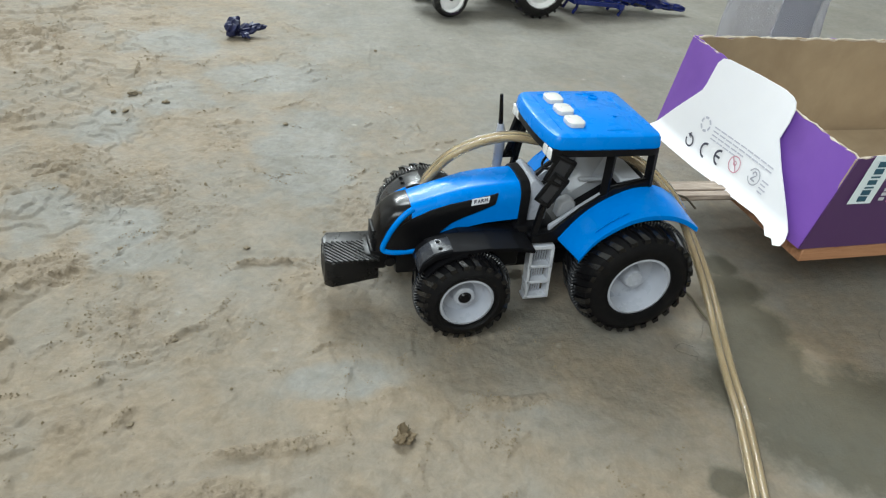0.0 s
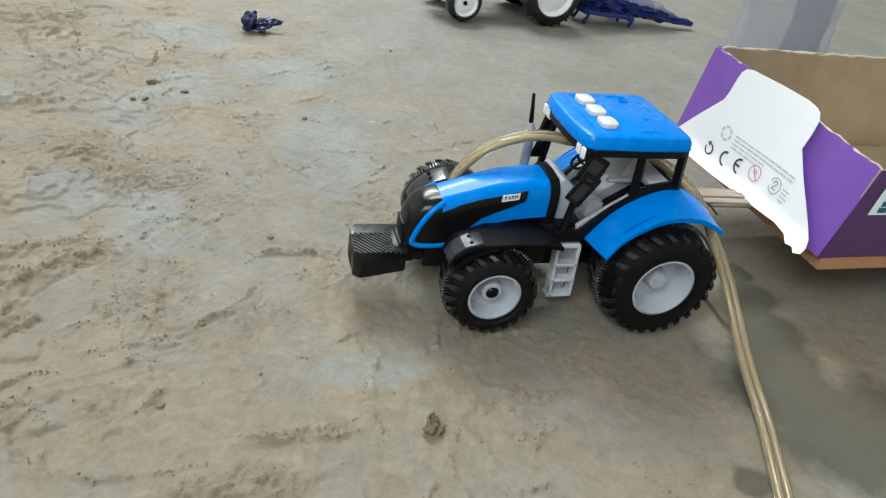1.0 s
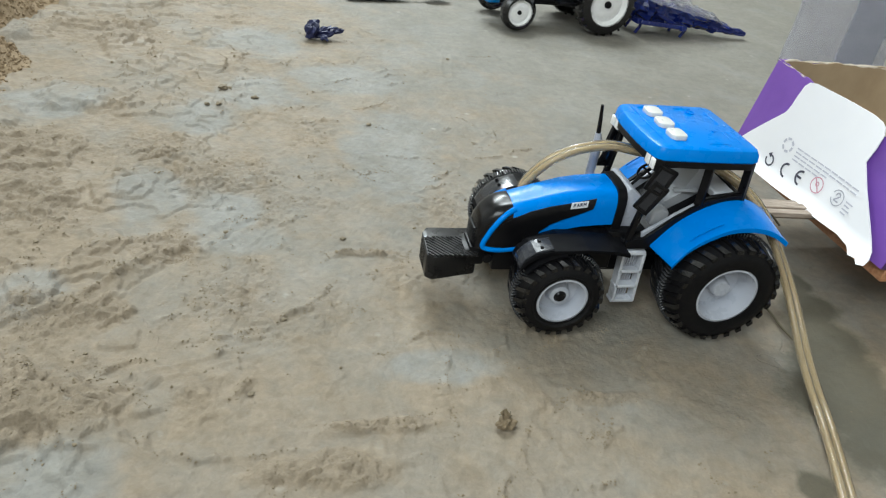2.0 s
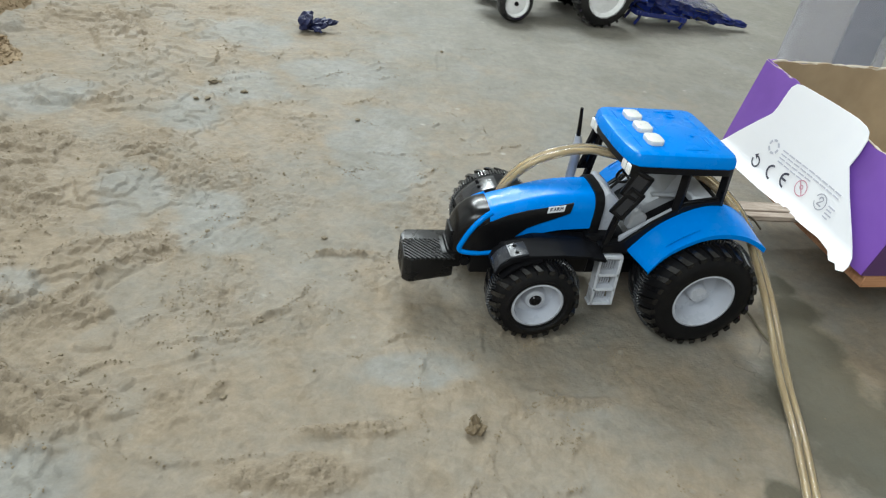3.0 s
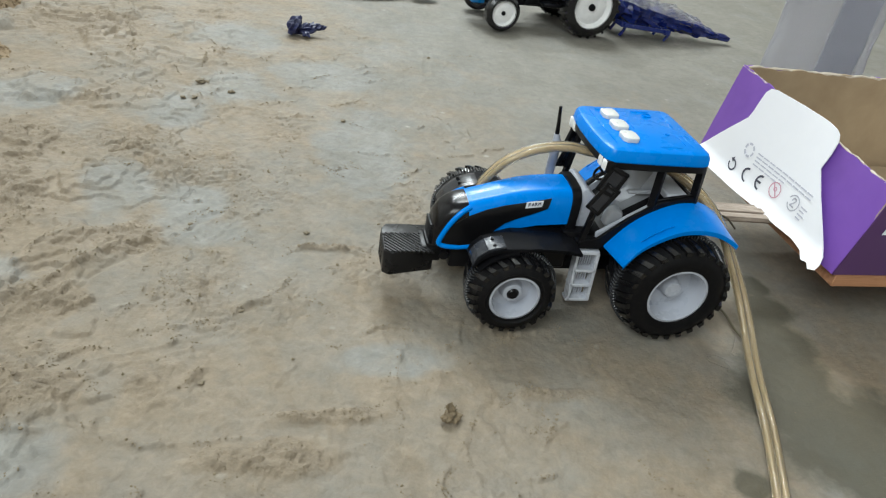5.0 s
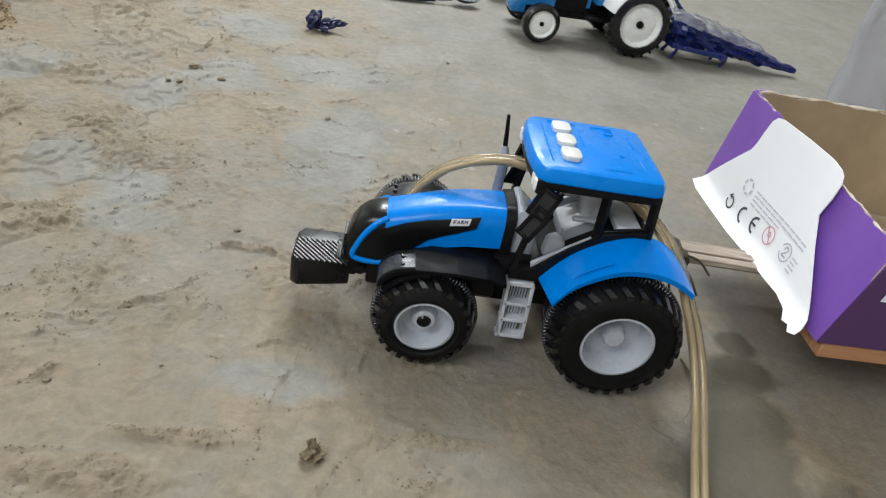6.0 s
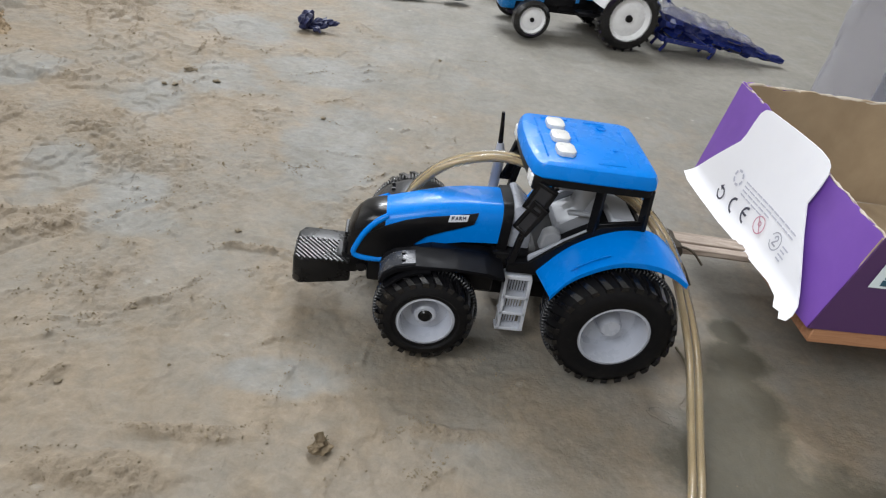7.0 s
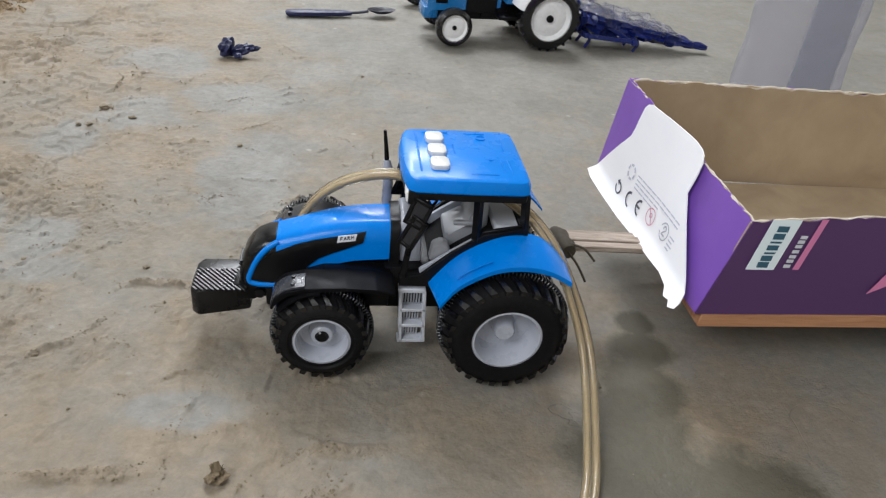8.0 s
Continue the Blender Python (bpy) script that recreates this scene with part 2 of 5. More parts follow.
def block(x0, x1, y0, y1, z0, z1, width=0.0008, segments=2, m=None, bm=None):
    """A bevelled block; m turns it."""
    own = bmesh.new()
    bmesh.ops.create_cube(own, size=1, matrix=Matrix.LocRotScale(((x0 + x1) / 2, (y0 + y1) / 2, (z0 + z1) / 2), None, (x1 - x0, y1 - y0, z1 - z0)))
    bevel(own, own.edges[:], width, segments)
    return joined(own, m, bm)


def joined(own, m=None, bm=None):
    if m:
        bmesh.ops.transform(own, matrix=m, verts=own.verts)
    if bm is None:
        return own
    mesh = bpy.data.meshes.new("scrap")
    own.to_mesh(mesh)
    own.free()
    bm.from_mesh(mesh)
    bpy.data.meshes.remove(mesh)
    return bm


def prism(outline, y0, y1, width=0.0008, segments=2, m=None, bm=None, taper=1.0):
    """An outline in x and z, drawn from y0 to y1."""
    own = bmesh.new()
    cx, cz = (sum(p[k] for p in outline) / len(outline) for k in (0, 1))
    a = [own.verts.new((x, y0, z)) for x, z in outline]
    b = [own.verts.new((cx + (x - cx) * taper, y1, cz + (z - cz) * taper)) for x, z in outline]
    own.faces.new(a)
    own.faces.new(b[::-1])
    for i in range(len(a)):
        j = (i + 1) % len(a)
        own.faces.new((a[i], b[i], b[j], a[j]))
    bevel(own, own.edges[:], width, segments)
    return joined(own, m, bm)


def plate(outline, thickness, width=0.0, m=None, bm=None):
    """An outline in x and y, lying flat, of some thickness."""
    own = bmesh.new()
    a = [own.verts.new((x, y, 0)) for x, y in outline]
    b = [own.verts.new((x, y, thickness)) for x, y in outline]
    own.faces.new(a)
    own.faces.new(b[::-1])
    for i in range(len(a)):
        j = (i + 1) % len(a)
        own.faces.new((a[i], b[i], b[j], a[j]))
    bevel(own, own.edges[:], width, 2)
    return joined(own, m, bm)


def loft(rings, bm=None, closed=True, caps=True):
    """Skins rings of equally many points."""
    bm = bm or bmesh.new()
    rows = [[bm.verts.new(p) for p in ring] for ring in rings]
    for a, b in zip(rows, rows[1:]):
        for i in range(len(a) if closed else len(a) - 1):
            j = (i + 1) % len(a)
            bm.faces.new((a[i], a[j], b[j], b[i]))
    if caps:
        bm.faces.new(rows[0][::-1])
        bm.faces.new(rows[-1])
    return bm


def lathe(profile, segments=48, bm=None, m=None):
    """A profile of (radius, y) turned round the y axis."""
    own = bmesh.new()
    rings = []
    for k in range(segments):
        a = 2 * math.pi * k / segments
        rings.append([own.verts.new((r * math.cos(a), y, r * math.sin(a))) for r, y in profile])
    for k in range(segments):
        a, b = rings[k], rings[(k + 1) % segments]
        for i in range(len(profile) - 1):
            own.faces.new((a[i], a[i + 1], b[i + 1], b[i]))
    bmesh.ops.remove_doubles(own, verts=own.verts, dist=1e-6)
    return joined(own, m, bm)


def smooth_line(points, steps=8):
    """A Catmull-Rom line through points."""
    pts = [Vector(p) for p in points]
    pts = [2 * pts[0] - pts[1], *pts, 2 * pts[-1] - pts[-2]]
    out = []
    for i in range(1, len(pts) - 2):
        a, b, c, d = pts[i - 1: i + 3]
        for k in range(steps):
            t = k / steps
            out.append(0.5 * (2 * b + (c - a) * t + (2 * a - 5 * b + 4 * c - d) * t * t + (3 * b - 3 * c + d - a) * t ** 3))
    out.append(pts[-2])
    return out


def tube(points, radius, segments=10, bm=None, taper=None):
    """A round bar along points; taper gives a radius for each."""
    bm = bm or bmesh.new()
    points = [Vector(p) for p in points]
    rings = []
    side = None
    for i, p in enumerate(points):
        ahead = (points[min(i + 1, len(points) - 1)] - points[max(i - 1, 0)]).normalized()
        if side is None:
            side = ahead.orthogonal().normalized()
        side = (side - ahead * side.dot(ahead)).normalized()
        up = ahead.cross(side)
        r = taper[i] if taper else radius
        rings.append([p + (side * math.cos(2 * math.pi * k / segments) + up * math.sin(2 * math.pi * k / segments)) * r for k in range(segments)])
    return loft(rings, bm)


def bar(a, b, w, d, width=0.0004, bm=None):
    """A square bar from a to b, w wide and d deep."""
    a, b = Vector(a), Vector(b)
    turn = (b - a).to_track_quat("Z", "Y").to_matrix().to_4x4()
    return block(-w / 2, w / 2, -d / 2, d / 2, 0, (b - a).length, width, 1, Matrix.Translation(a) @ turn, bm)


# value noise on arrays, for ground heights
def lattice(x, y, scale, seed):
    table = np.random.RandomState(seed).rand(256, 256)
    u, v = np.asarray(x) * scale + 1000.0, np.asarray(y) * scale + 1000.0
    i, j = np.floor(u).astype(int), np.floor(v).astype(int)
    f, g = u - i, v - j
    f, g = f * f * (3 - 2 * f), g * g * (3 - 2 * g)
    at = lambda p, q: table[p % 256, q % 256]
    return (at(i, j) * (1 - f) + at(i + 1, j) * f) * (1 - g) + (at(i, j + 1) * (1 - f) + at(i + 1, j + 1) * f) * g


def layered(x, y, scale, seed, octaves=4, keep=0.5):
    total, weight, size = 0.0, 1.0, 0.0
    for k in range(octaves):
        total = total + weight * lattice(x, y, scale * 2.03 ** k, seed + k)
        size, weight = size + weight, weight * keep
    return total / size


def smoothstep(v, a, b):
    t = np.clip((v - a) / (b - a), 0, 1)
    return t * t * (3 - 2 * t)


# ---- the floor, one sheet ----
# bare cement: middle, half width, half depth; drifts of crumbled sand: the same, and how thick
BARE = ((-0.43, 0.39, 0.05, 0.045), (-0.275, 0.355, 0.035, 0.04), (-0.305, 0.19, 0.03, 0.045), (-0.238, 0.165, 0.03, 0.04), (-0.365, 0.05, 0.03, 0.03), (-0.32, -0.115, 0.05, 0.03),
        (-0.085, -0.03, 0.040, 0.016), (-0.225, 0.125, 0.03, 0.02), (-0.12, 0.50, 0.07, 0.05), (-0.24, 0.62, 0.06, 0.06), (-0.08, 0.30, 0.05, 0.10), (-0.22, 0.44, 0.05, 0.05))
DRIFTS = ((-0.335, 0.035, 0.040, 0.022, 0.8), (-0.285, 0.110, 0.030, 0.020, 0.7), (-0.33, -0.055, 0.05, 0.022, 0.8), (-0.165, -0.110, 0.040, 0.012, 0.6), (-0.130, -0.080, 0.030, 0.007, 0.6),
          (-0.125, 0.106, 0.030, 0.005, 0.7), (-0.43, 0.25, 0.05, 0.07, 0.7), (-0.42, 0.62, 0.08, 0.05, 0.6), (-0.30, 0.72, 0.07, 0.03, 0.4), (0.02, -0.066, 0.026, 0.006, 0.6), (-0.25, -0.17, 0.09, 0.02, 0.5))


def spots(x, y, rows, seed):
    """Blots with ragged edges; the greatest at each place."""
    ragged = 0.9 * (layered(x, y, 38, seed, 4, 0.6) - 0.5)
    total = 0.0
    for mx, my, wide, deep, *much in rows:
        reach = np.sqrt(((x - mx) / wide) ** 2 + ((y - my) / deep) ** 2)
        total = np.maximum(total, smoothstep(1.35 - reach + ragged, 0.0, 0.75) * (much[0] if much else 1.0))
    return total


def sand_cover(x, y):
    bias = np.interp(x, [-0.6, -0.35, -0.20, 0.0, 0.2, 0.4], [0.22, 0.14, 0.06, -0.03, -0.18, -0.30]) - 0.14 * smoothstep(y, 0.1, 0.35) - 0.45 * smoothstep(y, 0.30, 0.75) * smoothstep(x, -0.25, 0.05)
    streak = layered(x + 0.5 * y, y * 0.45 - 0.3 * x, 9, 11, 5, 0.6)
    blot = layered(x, y, 22, 31, 5, 0.62)
    return np.clip(0.58 + (0.5 * streak + 0.5 * blot - 0.5) * 1.7 + bias - 0.55 * spots(x, y, BARE, 401) + 0.45 * spots(x, y, DRIFTS, 411), 0, 1)


def rough_patch(x, y):
    """Where the mud lies in crumbs and torn crusts."""
    n = layered(x + 0.4 * y, y - 0.2 * x, 11, 211, 4, 0.55)
    some = 0.6 * smoothstep(n + 0.22 * (sand_cover(x, y) - 0.5) + np.interp(x, [-0.5, -0.2, 0.0], [0.0, -0.06, -0.14]), 0.42, 0.72)
    some = some * (1 - 0.5 * smoothstep(y, 0.15, 0.45)) * (1 - 0.8 * smoothstep(y, 0.35, 0.65) * smoothstep(x, -0.25, 0.0))
    return np.maximum(some * (1 - 0.8 * spots(x, y, BARE, 401)), 0.95 * spots(x, y, DRIFTS, 411))


# scrapes in the mud: middle, heading, half length, half width
SCRAPES = ((-0.297, 0.29, 100, 0.085, 0.011), (-0.335, 0.30, 95, 0.07, 0.008), (-0.27, 0.10, 52, 0.10, 0.012), (-0.31, 0.06, 46, 0.09, 0.010), (-0.19, 0.023, 24, 0.028, 0.005), (-0.125, 0.112, -8, 0.035, 0.009),
           (0.03, 0.58, 80, 0.06, 0.007), (-0.36, 0.50, 140, 0.10, 0.010), (-0.19, 0.55, 10, 0.10, 0.008), (-0.24, -0.02, 20, 0.05, 0.005), (-0.40, 0.33, 60, 0.09, 0.010))


def scraped(x, y):
    total = 0.0
    wob = 0.006 * (layered(x, y, 30, 231, 3) - 0.5)
    for mx, my, head, long, wide in SCRAPES:
        c, s = math.cos(radians(head)), math.sin(radians(head))
        u, v = (x - mx) * c + (y - my) * s, (y - my) * c - (x - mx) * s + wob
        fade = np.clip(1 - (u / long) ** 4, 0, 1)
        fade = fade * (1.5 if wide > 0.0095 else 0.8)
        total = total + fade * (np.exp(-((np.abs(v) - wide) / (0.35 * wide)) ** 2) * 0.0010 - np.exp(-(v / (0.7 * wide)) ** 2) * 0.0006)
    return total


def ridge_rows(count):
    """Short torn edges of the mud crust: middle, heading, half length, bend, height."""
    dice = random.Random(23)
    rows = [(-0.185, 0.026, 28, 0.026, -9, 0.0026), (-0.125, 0.108, -6, 0.040, -14, 0.0022), (0.012, -0.064, -18, 0.034, 3, 0.0022), (-0.135, -0.080, 6, 0.040, 5, 0.0020), (-0.165, -0.112, 14, 0.035, -6, 0.0020),
            (-0.215, -0.045, 60, 0.018, 8, 0.0016), (-0.225, 0.006, 22, 0.045, 4, 0.0014), (-0.26, 0.030, 24, 0.05, 6, 0.0020), (-0.300, 0.085, 50, 0.07, -4, 0.0024), (-0.245, 0.120, 55, 0.05, 5, 0.0020)]
    for _ in range(count):
        x = 0.12 - 0.64 * dice.random() ** 0.8
        heading = dice.choice((18, 30, 60, 100, 135)) + dice.gauss(0, 16)
        rows.append((x, -0.21 + 0.92 * dice.random() ** 1.35, heading, dice.uniform(0.006, 0.034), dice.uniform(-16, 16), dice.uniform(0.0006, 0.0020) * (1.15 if x < -0.2 else 0.8)))
    return rows


RIDGES = ridge_rows(320)


def ridges(x, y):
    """Each has one steep side and one that runs out gently."""
    x, y = np.asarray(x, float), np.asarray(y, float)
    total = np.zeros_like(x)
    for mx, my, head, long, bend, high in RIDGES:
        near = np.nonzero((np.abs(x - mx) < long + 0.015) & (np.abs(y - my) < long + 0.015))
        if not len(near[0]):
            continue
        px, py = x[near], y[near]
        c, s = math.cos(radians(head)), math.sin(radians(head))
        u, v = (px - mx) * c + (py - my) * s, (py - my) * c - (px - mx) * s
        v = v - bend * u * u + 0.010 * (layered(px, py, 60, 501, 3) - 0.5)
        wide = np.where(v > 0, 0.0042, 0.0012)
        gaps = smoothstep(layered(px, py, 120, 511, 2), 0.30, 0.55)
        total[near] = np.maximum(total[near], 1.5 * high * np.exp(-(v / wide) ** 2) * np.clip(1 - (u / long) ** 2, 0, 1) * gaps * (0.45 + 1.1 * layered(px, py, 300, 521, 1)))
    return total


def floor_height(x, y):
    s, m = sand_cover(x, y), rough_patch(x, y)
    wx = x + 0.030 * (layered(x, y, 34, 191, 3) - 0.5)
    wy = y + 0.030 * (layered(x, y, 34, 201, 3) - 0.5)
    sheet = layered(wx, wy, 15, 111, 4, 0.55)
    sheet = sheet + 0.050 * (layered(x, y, 110, 241, 2, 0.6) - 0.5)
    crust = 0.0016 * smoothstep(sheet, 0.440, 0.452) + 0.0018 * smoothstep(sheet, 0.530, 0.542) + 0.0018 * smoothstep(sheet, 0.610, 0.622)
    lumps = layered(x, y, 250, 61, 2, 0.6)
    grit = layered(x, y, 330, 71, 1, 0.6)
    swell = 0.0016 * (layered(x, y, 12, 91, 3) - 0.5)
    fold = 1 - np.abs(2 * layered(wx + 0.35 * wy, wy, 30, 51, 3, 0.45) - 1)
    smear = 1 - np.abs(2 * layered(wx - 0.6 * wy, 0.5 * wy, 42, 221, 3, 0.45) - 1)
    dull = 1 - 0.55 * smoothstep(x, -0.06, 0.14)
    some = 0.30 + 0.70 * smoothstep(s, 0.25, 0.75)
    loose = m * (0.0085 * np.clip(lumps - 0.44, 0, 1) + 0.0030 * (grit - 0.5)) + some * (0.006 * np.clip(fold - 0.80, 0, 1) + 0.003 * np.clip(smear - 0.82, 0, 1))
    edge = np.maximum(np.maximum(np.abs(x) - 0.60, 0), np.maximum(y - 1.0, -0.25 - y))
    dull = dull * (1 - smoothstep(edge, -0.05, 0.15))
    return swell * (1 - smoothstep(edge, 0.0, 0.3)) + dull * (crust * (0.20 + 1.7 * smoothstep(-x, 0.16, 0.36) + 0.9 * m) + ridges(x, y) + loose + 0.0007 * (grit - 0.5) + scraped(x, y) - 0.0034) - 0.0004


def grid_mesh(name, xs, ys, height, masks=()):
    gx, gy = np.meshgrid(xs, ys)
    gz = height(gx, gy)
    verts = np.stack([gx, gy, gz], -1).reshape(-1, 3)
    w = len(xs)
    base = (np.arange(len(ys) - 1)[:, None] * w + np.arange(w - 1)).ravel()
    faces = np.stack([base, base + 1, base + w + 1, base + w], 1)
    mesh = bpy.data.meshes.new(name)
    mesh.vertices.add(len(verts))
    mesh.vertices.foreach_set("co", verts.ravel())
    mesh.loops.add(faces.size)
    mesh.loops.foreach_set("vertex_index", faces.ravel())
    mesh.polygons.add(len(faces))
    mesh.polygons.foreach_set("loop_start", np.arange(0, faces.size, 4))
    mesh.polygons.foreach_set("use_smooth", np.ones(len(faces), bool))
    for key, rule in masks:
        layer = mesh.attributes.new(key, "FLOAT", "POINT")
        layer.data.foreach_set("value", rule(gx, gy).ravel().astype(np.float32))
    mesh.update(calc_edges=True)
    mesh.validate()
    return mesh


def steps_between(*marks):
    """Grid lines: pairs of (start, step), closed by the end."""
    rows = [np.arange(a, b, step) for (a, step), (b, _) in zip(marks, marks[1:])]
    return np.concatenate(rows + [[marks[-1][0]]])


def damp_shade_patch(x, y):
    """A dark trail, damp with shade painted in, that widens towards the viewer: middle and half width."""
    total = 0.0
    for mx, my, r in ((0.245, 0.060, 0.016), (0.238, 0.025, 0.024), (0.225, -0.010, 0.030), (0.210, -0.045, 0.036), (0.195, -0.080, 0.044), (0.215, -0.115, 0.055), (0.255, -0.130, 0.060), (0.124, -0.147, 0.012)):
        total = np.maximum(total, 1.35 - 0.8 * np.sqrt((x - mx) ** 2 + (y - my) ** 2) / r)
    return np.clip(total, 0, 1)


floor_mesh = grid_mesh("floor", steps_between((-2.0, 0.1), (-0.8, 0.01), (-0.54, 0.0024), (-0.40, 0.0014), (0.26, 0.003), (0.42, 0.008), (0.90, 0.1), (3.0, 0)),
                       steps_between((-2.6, 0.1), (-0.5, 0.02), (-0.22, 0.0015), (0.36, 0.0024), (0.80, 0.006), (1.30, 0.1), (3.2, 0)), floor_height,
                       [("sand", sand_cover), ("wet", damp_shade_patch), ("broken", rough_patch), ("bare", lambda x, y: spots(x, y, BARE, 401))])
floor_mesh.materials.append(FLOOR)
tagged(new("floor", floor_mesh), "grey cement floor with trampled tan sand", "floor", kind="structure")

for name, x0, x1, y0, y1, z0, z1 in (("wall_north", -2.1, 3.1, 3.2, 3.3, -0.05, 2.6), ("wall_south", -2.1, 3.1, -2.7, -2.6, -0.05, 2.6),
                                     ("wall_west", -2.1, -2.0, -2.6, 3.2, -0.05, 2.6), ("wall_east", 3.0, 3.1, -2.6, 3.2, -0.05, 2.6),
                                     ("ceiling", -2.1, 3.1, -2.7, 3.3, 2.6, 2.7)):
    tagged(part(name, block(x0, x1, y0, y1, z0, z1, 0), PLASTER), "pale plain plaster " + name.split("_")[0], name.split("_")[0], kind="structure")


# ---- the heap of soil ----
HEAP_AT, HEAP_TURN = (-0.500, 0.473), radians(3.2)


def to_heap(x, y):
    """Places on the floor, in the heap's own plan."""
    dx, dy, c, s = x - HEAP_AT[0], y - HEAP_AT[1], math.cos(HEAP_TURN), math.sin(HEAP_TURN)
    return -0.19 + c * dx + s * dy, 0.56 - s * dx + c * dy


def from_heap(u, v):
    dx, dy, c, s = u + 0.19, v - 0.56, math.cos(HEAP_TURN), math.sin(HEAP_TURN)
    return HEAP_AT[0] + c * dx - s * dy, HEAP_AT[1] + s * dx + c * dy


def heap_height(x, y):
    x, y = to_heap(x, y)
    wobble = 0.10 * (layered(x, y, 11, 131, 4, 0.55) - 0.5)
    edge_x = np.interp(y, [-0.1, 0.02, 0.14, 0.17, 0.33, 0.56, 0.74, 0.94, 1.3], [-0.16, -0.165, -0.170, -0.175, -0.18, -0.19, -0.20, -0.15, -0.1])
    edge_y = np.interp(x, [-0.7, -0.5, -0.30, -0.266, -0.19, -0.12], [0.17, 0.15, 0.09, 0.072, 0.018, 0.012])
    d = np.minimum(edge_x - x, (y - edge_y) * 1.0) + wobble
    whole = smoothstep(x, -1.0, -0.62) * (1 - smoothstep(y, 1.05, 1.38))
    rise = 0.30 * np.clip(d, 0, 0.10) + 0.16 * np.clip(d - 0.10, 0, 0.35) + 0.05 * np.clip(d, -0.05, 0)
    wx = x + 0.05 * (layered(x, y, 14, 141, 3) - 0.5)
    lump = layered(wx, y, 9, 151, 3, 0.5) - 0.5
    knob = np.clip(layered(x, wx + y, 26, 161, 3, 0.55) - 0.42, 0, 1)
    fold = 1 - np.abs(2 * layered(wx + 0.5 * y, y, 13, 181, 4, 0.55) - 1)
    crumb = layered(x, y, 90, 171, 2, 0.6) - 0.5
    inside = smoothstep(d, -0.012, 0.06)
    bank = 0.044 * smoothstep(y + 0.25 * (x + 0.28), 0.380, 0.440) * np.exp(-((x + 0.30) / 0.085) ** 2) * (1 - smoothstep(y, 0.50, 0.60))
    bank = bank + 0.044 * smoothstep(y, 0.61, 0.67) * np.exp(-((x + 0.275) / 0.06) ** 2) * (1 - smoothstep(y, 0.72, 0.82))
    pit = 0.034 * np.exp(-((x + 0.275) / 0.045) ** 2 - ((y - 0.372) / 0.028) ** 2) + 0.028 * np.exp(-((x + 0.27) / 0.034) ** 2 - ((y - 0.61) / 0.03) ** 2)
    toe = 0.006 * smoothstep(d, -0.012, 0.006)
    return whole * (rise + toe) - 0.006 + whole * inside * (0.072 * lump + 0.062 * knob + 0.055 * (fold - 0.72) + 0.011 * crumb + bank - pit) + 0.004 * crumb * smoothstep(d, -0.02, 0.0)


heap = thing("soil_heap", "loose heap of crumbly dry brown soil on the cement floor", "soil heap")
heap_mesh = grid_mesh("mound", steps_between((-1.48, 0.012), (-0.85, 0.0034), (-0.36, 0)), steps_between((-0.20, 0.0034), (0.75, 0.0055), (1.42, 0)), heap_height)
heap_mesh.materials.append(SOIL)
new("mound", heap_mesh).parent = heap


def crumbs(name, places, sizes, seed, material, label, parent=None):
    """Many small rough lumps in one mesh."""
    own = bmesh.new()
    bmesh.ops.create_icosphere(own, subdivisions=1, radius=1)
    own.verts.ensure_lookup_table()
    shape = np.array([v.co[:] for v in own.verts])
    tris = np.array([[v.index for v in f.verts] for f in own.faces])
    own.free()
    rng = np.random.RandomState(seed)
    n = len(places)
    verts = shape[None] * (1 + 0.55 * (rng.rand(n, len(shape), 1) - 0.5)) * sizes[:, None, None] * (0.65 + 0.6 * rng.rand(n, 1, 3)) + places[:, None]
    faces = tris[None] + (np.arange(n) * len(shape))[:, None, None]
    mesh = bpy.data.meshes.new(name)
    mesh.from_pydata(verts.reshape(-1, 3).tolist(), [], faces.reshape(-1, 3).tolist())
    mesh.materials.append(material)
    ob = new(name, mesh)
    if parent:
        ob.parent = parent
    return tagged(ob, label, "", "", "stuff")


rng = np.random.RandomState(5)
px, py = rng.uniform(-0.90, -0.36, 110000), -0.12 + 1.0 * rng.rand(110000) ** 1.15
hh, ff = heap_height(px, py), floor_height(px, py)
clump = layered(px, py, 20, 311, 3)
on = (hh > ff - 0.0012) & (rng.rand(len(px)) < np.where(hh > ff + 0.002, 0.50 + 0.30 * smoothstep(clump, 0.42, 0.64), 0.25))
size = 0.0008 + 0.0008 * rng.rand(on.sum()) + 0.0020 * rng.rand(on.sum()) ** 8
crumbs("soil_crumb", np.stack([px[on], py[on], np.maximum(hh, ff)[on] + size * 0.15], 1), size, 6, SOIL, "small crumbs and clods of dry soil", heap)

# lines of crumbs along the torn edges of the mud
dice = np.random.RandomState(41)
spots_at = []
for mx, my, head, long, bend, high in RIDGES:
    count = int(long / 0.00045 * dice.rand())
    u = long * (1 - 2 * dice.rand(count))
    v = bend * u * u + dice.normal(0, 0.0014, count) - 0.0008
    c, s_ = math.cos(radians(head)), math.sin(radians(head))
    spots_at.append(np.stack([mx + c * u - s_ * v, my + s_ * u + c * v], 1))
spots_at = np.concatenate(spots_at)
spots_at = spots_at[(layered(spots_at[:, 0], spots_at[:, 1], 70, 541, 2) > 0.47) & (heap_height(spots_at[:, 0], spots_at[:, 1]) < floor_height(spots_at[:, 0], spots_at[:, 1]))]
size = 0.00035 + 0.0005 * dice.rand(len(spots_at)) ** 2
